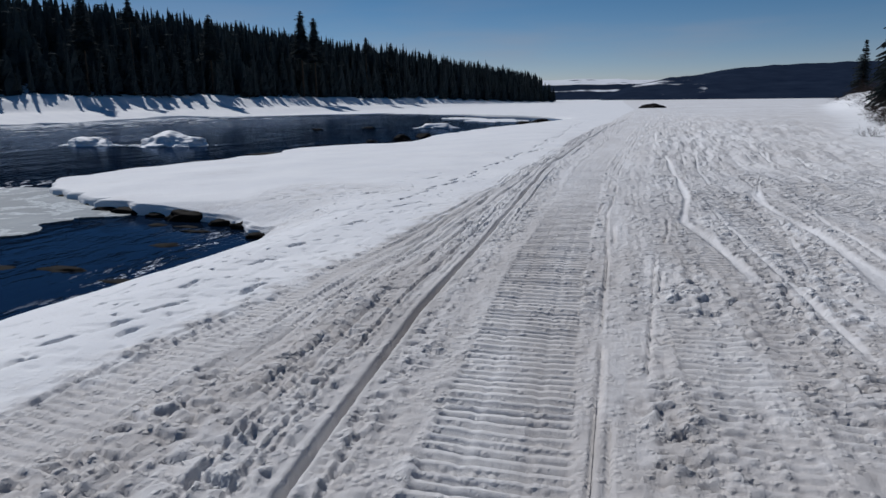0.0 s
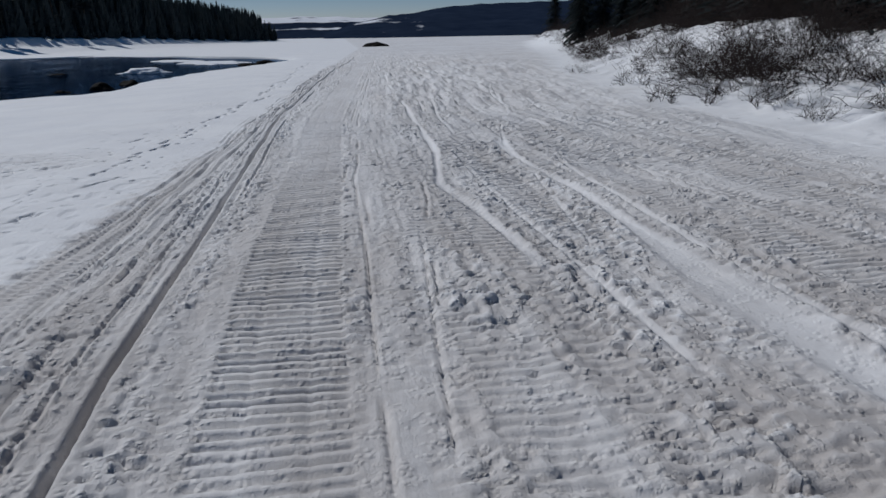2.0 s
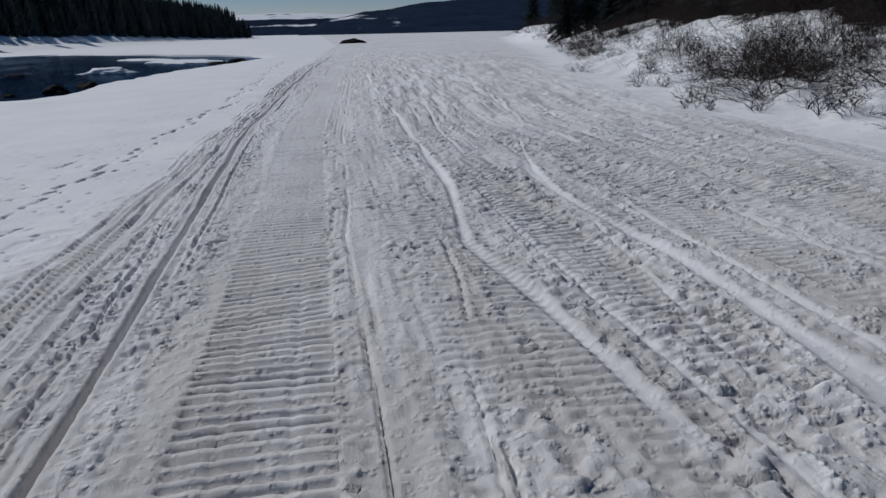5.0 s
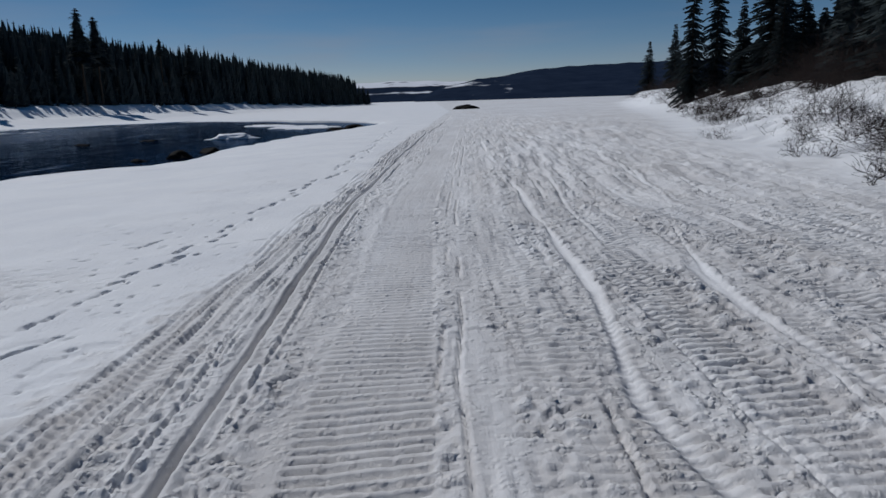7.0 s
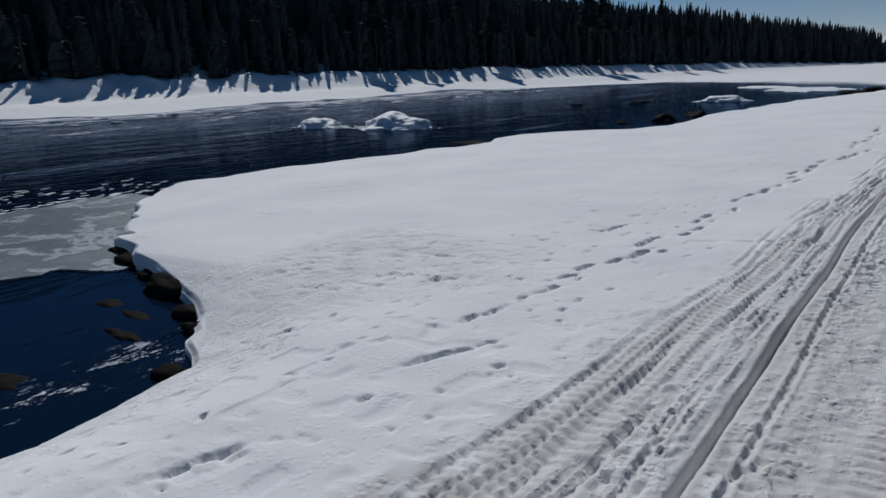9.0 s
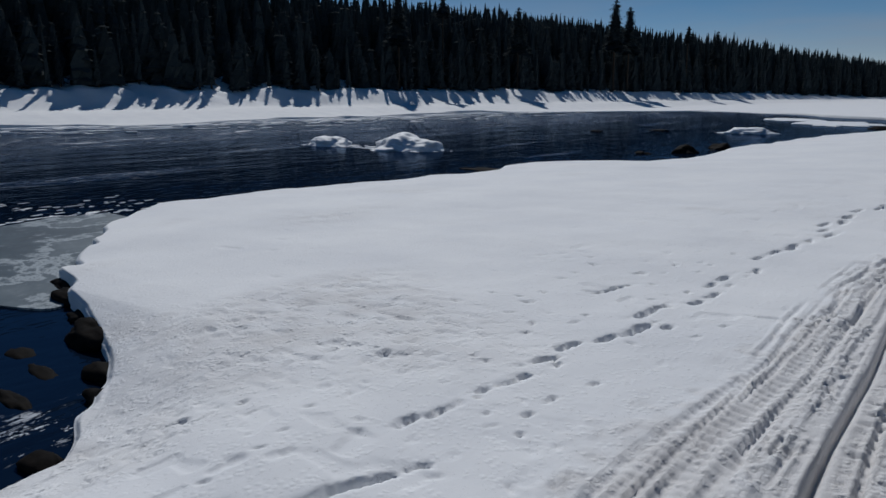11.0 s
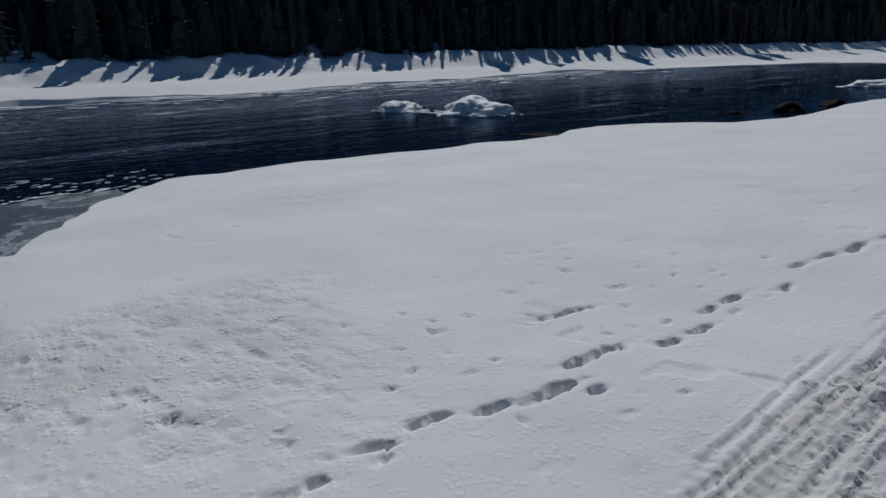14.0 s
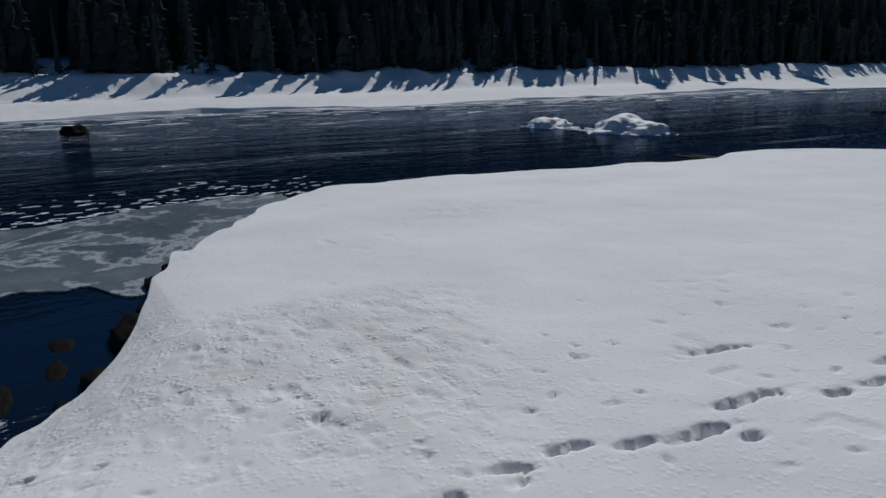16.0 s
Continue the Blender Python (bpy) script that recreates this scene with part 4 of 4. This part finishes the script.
# ---- bare bushes on the bank ----
def bush(seed, tall, stems, label):
    rng = random.Random(seed)
    v, f = [], []

    def grow(p, d, ln, r, level):
        pts, rad = [tuple(p)], [r]
        n = (5, 3, 2)[level]
        for k in range(n):
            d = (d + Vector((rng.uniform(-.5, .5), rng.uniform(-.5, .5), rng.uniform(-.34, .2)))).normalized()
            p = p + d * (ln / n)
            pts.append(tuple(p))
            rad.append(max(r * (1 - 0.75 * (k + 1) / n), 0.0028))
            if level < 2:
                for _ in range(rng.choice((1, 2, 2, 3) if level == 0 else (0, 1, 1))):
                    side = Vector((rng.uniform(-1, 1), rng.uniform(-1, 1), rng.uniform(-.1, .9))).normalized()
                    grow(p, (d * 0.7 + side * 0.8).normalized(), ln * rng.uniform(.35, .6), rad[-1] * 0.7, level + 1)
        tube(v, f, pts, rad, 3)

    for s in range(stems):
        a = rng.uniform(0, 2 * math.pi)
        out = rng.uniform(.2, 2.6)
        at = rng.uniform(0, .5) * tall
        grow(Vector((math.cos(a) * at, math.sin(a) * at, -0.08)), Vector((math.cos(a + rng.uniform(-.8, .8)) * out, math.sin(a + rng.uniform(-.8, .8)) * out, 1)).normalized(), tall * rng.uniform(.5, 1.15), rng.uniform(.006, .012), 0)
    ob = raw("bush", v, f, TWIG)
    return tagged(ob, label, "bush", "bushes on the bank")


BUSHES = [bush(700 + i, t, n, lb) for i, (t, n, lb) in enumerate(((0.9, 13, "bare brown alder bush in the snow of the bank"), (0.65, 11, "low bare alder bush in the snow of the bank"),
                                                                  (1.5, 15, "tall bare alder bush before the dark wood"), (0.42, 6, "small bare bush half buried in the snow"), (1.2, 17, "dense dark bare alder thicket on the snowy bank")))]
rng = random.Random(9)
for i, k in enumerate(BUSHES):
    k.location = (13.0 + i, 17.0 + i, height(13.0 + i, 17.0 + i))
for x, y, k, s in ((6.6, 15.4, 3, 1.1), (7.2, 12.4, 1, .7), (6.9, 11.1, 1, .65), (6.6, 13.7, 1, .6), (7.0, 18.4, 3, 1.2), (7.7, 24.6, 1, .7), (8.4, 21.5, 1, .8), (7.0, 13.0, 3, 1.2), (5.9, 14.4, 3, 1.0), (9.2, 13.0, 1, .6), (9.6, 13.4, 3, 1.0),
                   (7.5, 15.0, 4, .75), (7.9, 15.5, 4, .9), (8.3, 15.0, 4, .85), (8.7, 16.1, 4, 1.0), (8.2, 16.8, 4, .95), (9.3, 17.0, 4, 1.0), (9.2, 18.4, 4, 1.0), (10.9, 15.6, 2, .8), (10.6, 14.2, 2, .6)):
    put(BUSHES[k], x, y, 50 * x * y, s)
for i in range(26):
    y = rng.uniform(11, 24)
    put(BUSHES[(0, 2, 1)[i % 3]], float(along(BANK_TOE, y)) + rng.uniform(2.2, 6.5), y, rng.uniform(0, 360), rng.uniform(.6, 1.0))
for i in range(115):
    y = 8 + 56 * rng.random() ** 1.4
    s = rng.uniform(1.2, 10.5) if i < 100 else rng.uniform(6.0, 10.5)
    kind = BUSHES[3] if s < 2.2 else rng.choice((BUSHES[2], BUSHES[4])) if s > 7 else rng.choice(BUSHES[:2])
    put(kind, float(along(BANK_TOE, y)) + s, y, rng.uniform(0, 360), rng.uniform(.7, 1.3))

for i in range(46):                 # sparse low bushes on the slope further along
    y = rng.uniform(24, 62)
    put(BUSHES[(0, 1, 0, 3)[i % 4]], float(along(BANK_TOE, y)) + rng.uniform(.8, 5.5), y, rng.uniform(0, 360), rng.uniform(.7, 1.3))


def build_thicket():
    """The dense alder growth along the top of the bank, before the wood."""
    rng = random.Random(19)
    kinds = []
    for k in (BUSHES[2], BUSHES[4]):
        co = np.empty(len(k.data.vertices) * 3, dtype=np.float32)
        k.data.vertices.foreach_get("co", co)
        quads = np.empty(len(k.data.loops), dtype=np.int32)
        k.data.loops.foreach_get("vertex_index", quads)
        kinds.append((co.reshape(-1, 3), quads.reshape(-1, 4)))
    verts, faces, n = [], [], 0
    for i in range(245):
        y = 16 + 46 * rng.random() ** 1.2 if i < 215 else rng.uniform(62, 150)
        x = float(along(BANK_TOE, y)) + (rng.uniform(7.0, 11.5) if y < 62 else rng.uniform(2.0, 10.0))
        co, quads = kinds[i % 2]
        a, g = rng.uniform(0, 6.28), rng.uniform(.9, 1.6)
        turn = np.array(((math.cos(a), -math.sin(a), 0), (math.sin(a), math.cos(a), 0), (0, 0, 1)))
        verts.append(co @ turn.T * g + np.array((x, y, height(x, y))))
        faces.append(quads + n)
        n += len(co)
    verts, faces = np.concatenate(verts), np.concatenate(faces)
    me = bpy.data.meshes.new("thicket")
    me.vertices.add(n)
    me.vertices.foreach_set("co", verts.astype(np.float32).ravel())
    me.loops.add(faces.size)
    me.loops.foreach_set("vertex_index", faces.astype(np.int32).ravel())
    me.polygons.add(len(faces))
    me.polygons.foreach_set("loop_start", np.arange(0, faces.size, 4, dtype=np.int32))
    me.update(calc_edges=True)
    me.materials.append(TWIG)
    tagged(new("thicket", me), "dense bare brown alder thicket along the top of the bank", "thicket", kind="stuff")


build_thicket()


def build_litter():
    """Twig ends and dead stalks that stick out of the bank's snow."""
    rng = random.Random(44)
    v, f = [], []
    for i in range(1500):
        y = 7 + 45 * rng.random() ** 1.5
        x = float(along(BANK_TOE, y)) + 0.8 + 9.5 * rng.random()
        z = height(x, y)
        a, ln = rng.uniform(0, 6.28), rng.uniform(.12, .5)
        up = rng.uniform(.1, 1.0)
        d = Vector((math.cos(a), math.sin(a), up)).normalized() * ln
        m = d * 0.5 + Vector((rng.uniform(-.06, .06), rng.uniform(-.06, .06), rng.uniform(0, .06)))
        tube(v, f, [(x, y, z - .02), (x + m.x, y + m.y, z + m.z), (x + d.x, y + d.y, z + d.z)], [0.006, 0.005, 0.002], 3)
    tagged(raw("twig_litter", v, f, TWIG), "dead twigs and stalks sticking out of the snowy bank", "twigs", kind="stuff")


build_litter()


# ---- stones and ice in the river ----
def boulder(name, x, y, z, sx, sy, sz, seed, capped, label, stone=None):
    root = new(name)
    bm = bmesh.new()
    bmesh.ops.create_icosphere(bm, subdivisions=4 if sx > 0.3 else 3, radius=1)
    for q in bm.verts:
        n = noise.fractal(q.co * 1.3 + Vector((seed, 0, 0)), 1.0, 2.0, 4) * 0.3
        q.co = Vector((q.co.x * sx, q.co.y * sy, q.co.z * sz)) * (1 + n)
    for q in bm.faces:
        q.smooth = True
    part("stone", bm, stone or ROCK, root)
    if capped:
        bm = bmesh.new()
        bmesh.ops.create_icosphere(bm, subdivisions=5, radius=1)
        for q in bm.verts:
            n = noise.fractal(q.co * 1.3 + Vector((seed, 0, 0)), 1.0, 2.0, 4) * 0.3
            lo = 0.10 + 0.45 * noise.fractal(q.co * 1.7 + Vector((0, seed, 0)), 1.0, 2.0, 4)
            up = max(min((q.co.z - lo) * 4.0, 1.0), -0.5)
            skirt = 0.35 * max(0.0, 1 - abs(q.co.z) * 3.2) * (0.6 + noise.noise(q.co * 1.8 + Vector((seed, 3, 0))))
            q.co = Vector((q.co.x * sx * (1 + skirt), q.co.y * sy * (1 + skirt), q.co.z * sz)) * (1 + n) * (1 + 0.10 * max(up, skirt))
        for q in bm.faces:
            q.smooth = True
        part("snow_cap", bm, CAP, root, "white snow cap with an icy skirt")
    root.location = (x, y, z)
    return tagged(root, label, "boulder", "stones in the river")


boulder("boulder", -20.3, 28.7, WATER_Z - .05, 1.45, 0.95, 0.56, 1.0, True, "large snow-capped boulder standing in the river")
boulder("boulder", -24.8, 28.7, WATER_Z - .05, 1.15, 0.8, 0.44, 2.0, True, "snow-capped boulder standing in the river")
boulder("boulder", -37.6, 11.2, WATER_Z - .2, 0.85, 0.7, 0.62, 3.0, False, "rounded dark bare boulder standing in the river", WET)
boulder("boulder", -12.8, 49.3, WATER_Z, 1.1, 0.8, 0.3, 5.0, True, "low snow-capped stone in the river")
boulder("boulder", 5.3, 125, -0.25, 2.2, 1.5, 0.85, 4.0, False, "dark bare rock heap standing out of the snow", WET)
for i, (x, y, a, b, c) in enumerate(((-6.0, 8.2, .26, .17, .08), (-6.33, 6.7, .40, .18, .08), (-6.2, 9.2, .34, .10, .06), (-7.15, 9.6, .22, .14, .06), (-6.6, 9.55, .28, .10, .06), (-7.15, 6.6, .22, .14, .06), (-18.2, 49.9, .6, .35, .12), (-21, 47, .5, .3, .1),
                                     (-5.3, 6.35, .26, .12, .04), (-10.5, 33.5, .5, .35, .38), (-10.1, 36.3, .5, .35, .3), (-11.6, 32.3, .35, .2, .12), (-12.75, 24.0, 1.0, .25, .10), (-6.6, 62, .9, .5, .35), (-7.6, 59, .8, .5, .25))):
    boulder("boulder", x, y, WATER_Z - (0.6 if y < 10 else 0.3) * c, a, b, c, 10.0 + i, False, "dark wet stone at the edge of the water", WET)


# flat stones and frozen earth under the ledge of the bay; some stand in for its undercut's shade
for i, (x, y, a, b, c) in enumerate(((-6.95, 10.16, .40, .20, .13), (-6.1, 9.82, .26, .13, .08), (-5.62, 9.58, .22, .10, .08), (-5.05, 8.95, .16, .10, .06),
                                     (-7.7, 10.36, .22, .12, .06), (-8.35, 10.56, .42, .14, .10), (-8.95, 10.78, .36, .12, .07), (-9.8, 11.3, .20, .10, .04), (-11.4, 12.3, .18, .08, .04))):
    boulder("boulder", x, y, WATER_Z + 0.25 * c, a, b, c, 40.0 + i, False, "dark flat stone under the snow ledge of the shore", WET)


# ---- thin ice and drifting ice ----
def make_thin_ice():
    m, nt, p = material("thin_ice")
    pos = nt.nodes.new("ShaderNodeNewGeometry").outputs["Position"]
    v = node(nt, "ShaderNodeTexNoise", Scale=0.5, Detail=7.0, Roughness=0.66, Distortion=0.3)
    nt.links.new(pos, v.inputs["Vector"])
    col = ramp(nt, v.outputs["Fac"], [(0.30, (0.03, 0.045, 0.058)), (0.47, (0.07, 0.095, 0.11)), (0.505, (0.40, 0.44, 0.46)), (0.53, (0.09, 0.115, 0.13)), (0.66, (0.16, 0.19, 0.205))])
    frost = ramp(nt, noise_tex(nt, pos, 2.4, 6, 0.75), [(0.56, (0, 0, 0)), (0.72, (0.6, 0.6, 0.6))])
    col = mixed(nt, frost, col, (0.46, 0.50, 0.52))
    nt.links.new(col, p.inputs["Base Color"])
    p.inputs["Roughness"].default_value = 0.42
    p.inputs["Specular IOR Level"].default_value = 0.3
    bumped(nt, p, v.outputs["Fac"], 0.3, 0.02)
    return m


THIN_ICE = make_thin_ice()


def build_thin_ice():
    ys = np.linspace(-4, 13.5, 240)
    inner = along([(-4, -9.6), (3, -9.3), (7.5, -9.0), (8.6, -8.5), (9.0, -8.6), (9.3, -9.4), (9.6, -8.55), (9.78, -9.3), (9.92, -8.9), (10.06, -8.5), (10.2, -8.1), (10.42, -8.15), (10.9, -9.2), (11.6, -10.15), (12.2, -11.2), (12.9, -12.2), (13.5, -12.7)], ys)
    inner = np.convolve(np.pad(inner, 3, mode='edge'), np.ones(7) / 7, 'valid')
    inner = inner + (0.14 * grain(ys, ys * 0, 0.5, 601) + 0.10 * grain(ys, ys * 0, 0.17, 602)) * step(10.3, 9.8, ys)
    outer = along([(-4, -13.6), (6, -13.0), (9, -13.0), (10.6, -13.5), (12.6, -14.1), (13.5, -13.6)], ys) + 0.3 * grain(ys, ys * 0, 0.8, 603)
    verts, faces = [], []
    n = 14
    for y, a, b in zip(ys, inner, outer):
        for k in range(n + 1):
            verts.append((a + (b - a) * k / n, y, WATER_Z + 0.022))
        verts.append((b - 0.01, y, WATER_Z - 0.05))
        verts.append((a + 0.01, y, WATER_Z - 0.05))
    w = n + 3
    for j in range(len(ys) - 1):
        for k in range(w):
            faces.append((j * w + k, j * w + (k + 1) % w, (j + 1) * w + (k + 1) % w, (j + 1) * w + k))
    ob = raw("thin_ice", verts, faces, THIN_ICE)
    tagged(ob, "grey thin ice sheet with white veins along the shore", "ice", kind="structure")


build_thin_ice()


def slab(verts, faces, rng, x, y, rx, ry, turn, thick, z=None):
    """An irregular flat ice cake with a bevelled rim."""
    n = rng.randint(9, 13) if rx < 2 else 26
    thick = min(thick, 0.2 * min(rx, ry))
    base = len(verts)
    z = WATER_Z if z is None else z
    ca, sa = math.cos(turn), math.sin(turn)
    rad = [rng.uniform(.65, 1.1) for _ in range(n)]
    for ring, hgt in ((1.0, -0.03), (1.0, thick * 0.4), (0.9, thick)):
        for k in range(n):
            w = 2 * math.pi * k / n
            u, v = rx * rad[k] * ring * math.cos(w), ry * rad[k] * ring * math.sin(w)
            verts.append((x + u * ca - v * sa, y + u * sa + v * ca, z + hgt))
    for r in range(2):
        for k in range(n):
            i, j = base + r * n + k, base + r * n + (k + 1) % n
            faces.append((i, j, j + n, i + n))
    faces.append(tuple(base + 2 * n + k for k in range(n)))


def build_floes():
    rng = random.Random(77)
    v, f = [], []
    for i in range(420):            # brash ice along the thin sheet's outer rim
        y = rng.uniform(-3, 15)
        x = float(along([(-4, -13.8), (9, -13.2), (10.6, -13.7), (12.6, -14.3), (13.5, -13.8), (15, -13.9)], y)) - rng.uniform(0, 1) ** 2 * 2.6
        slab(v, f, rng, x, y, rng.uniform(.03, .16), rng.uniform(.02, .06), rng.uniform(1.2, 1.9), rng.uniform(.003, .01))
    for i in range(420):            # small cakes below the far shore
        y = rng.uniform(5, 80)
        x = float(far_x(np.array([y]))[0]) + rng.uniform(0.5, 1) ** 2 * rng.uniform(1, 15)
        slab(v, f, rng, x, y, rng.uniform(.2, 1.6), rng.uniform(.06, .3), rng.uniform(1.2, 1.9), rng.uniform(.02, .07))
    for i in range(60):             # longer shelf plates close under the far shore
        y = rng.uniform(10, 110)
        x = float(far_x(np.array([y]))[0]) + 0.4 + 3.2 * rng.random() ** 1.6
        slab(v, f, rng, x, y, rng.uniform(1.2, 4.5), rng.uniform(.2, .7), 1.57 + rng.uniform(-.12, .2), rng.uniform(.08, .18))
    for cx, cy in ((-20.5, 28.7), (-25.0, 28.9)):
        for i in range(46):
            slab(v, f, rng, cx + rng.gauss(0.2, 1.1), cy + rng.uniform(-.9, .6), rng.uniform(.06, .4), rng.uniform(.05, .2), rng.uniform(-.5, .5), rng.uniform(.01, .05))
    tagged(raw("ice_cakes", v, f, CAP), "white cakes of drift ice in the dark river", "ice", kind="stuff")


build_floes()


def build_ice_shelf(x, y, rx, ry, turn, seed):
    rng = random.Random(seed)
    v, f = [], []
    slab(v, f, rng, 0, 0, rx, ry, 0, 0.10, 0.0)
    ob = raw("ice_shelf", v, f, CAP)
    ob.matrix_basis = Matrix.Translation((x, y, WATER_Z)) @ Matrix.Rotation(turn, 4, 'Z')
    return tagged(ob, "flat snow-covered ice shelf lying in the river", "ice shelf", "ice shelves")


build_ice_shelf(-11.5, 66, 5.5, 3.0, 1.9, 1)
build_ice_shelf(-16.0, 73.5, 4.0, 2.2, 2.1, 2)
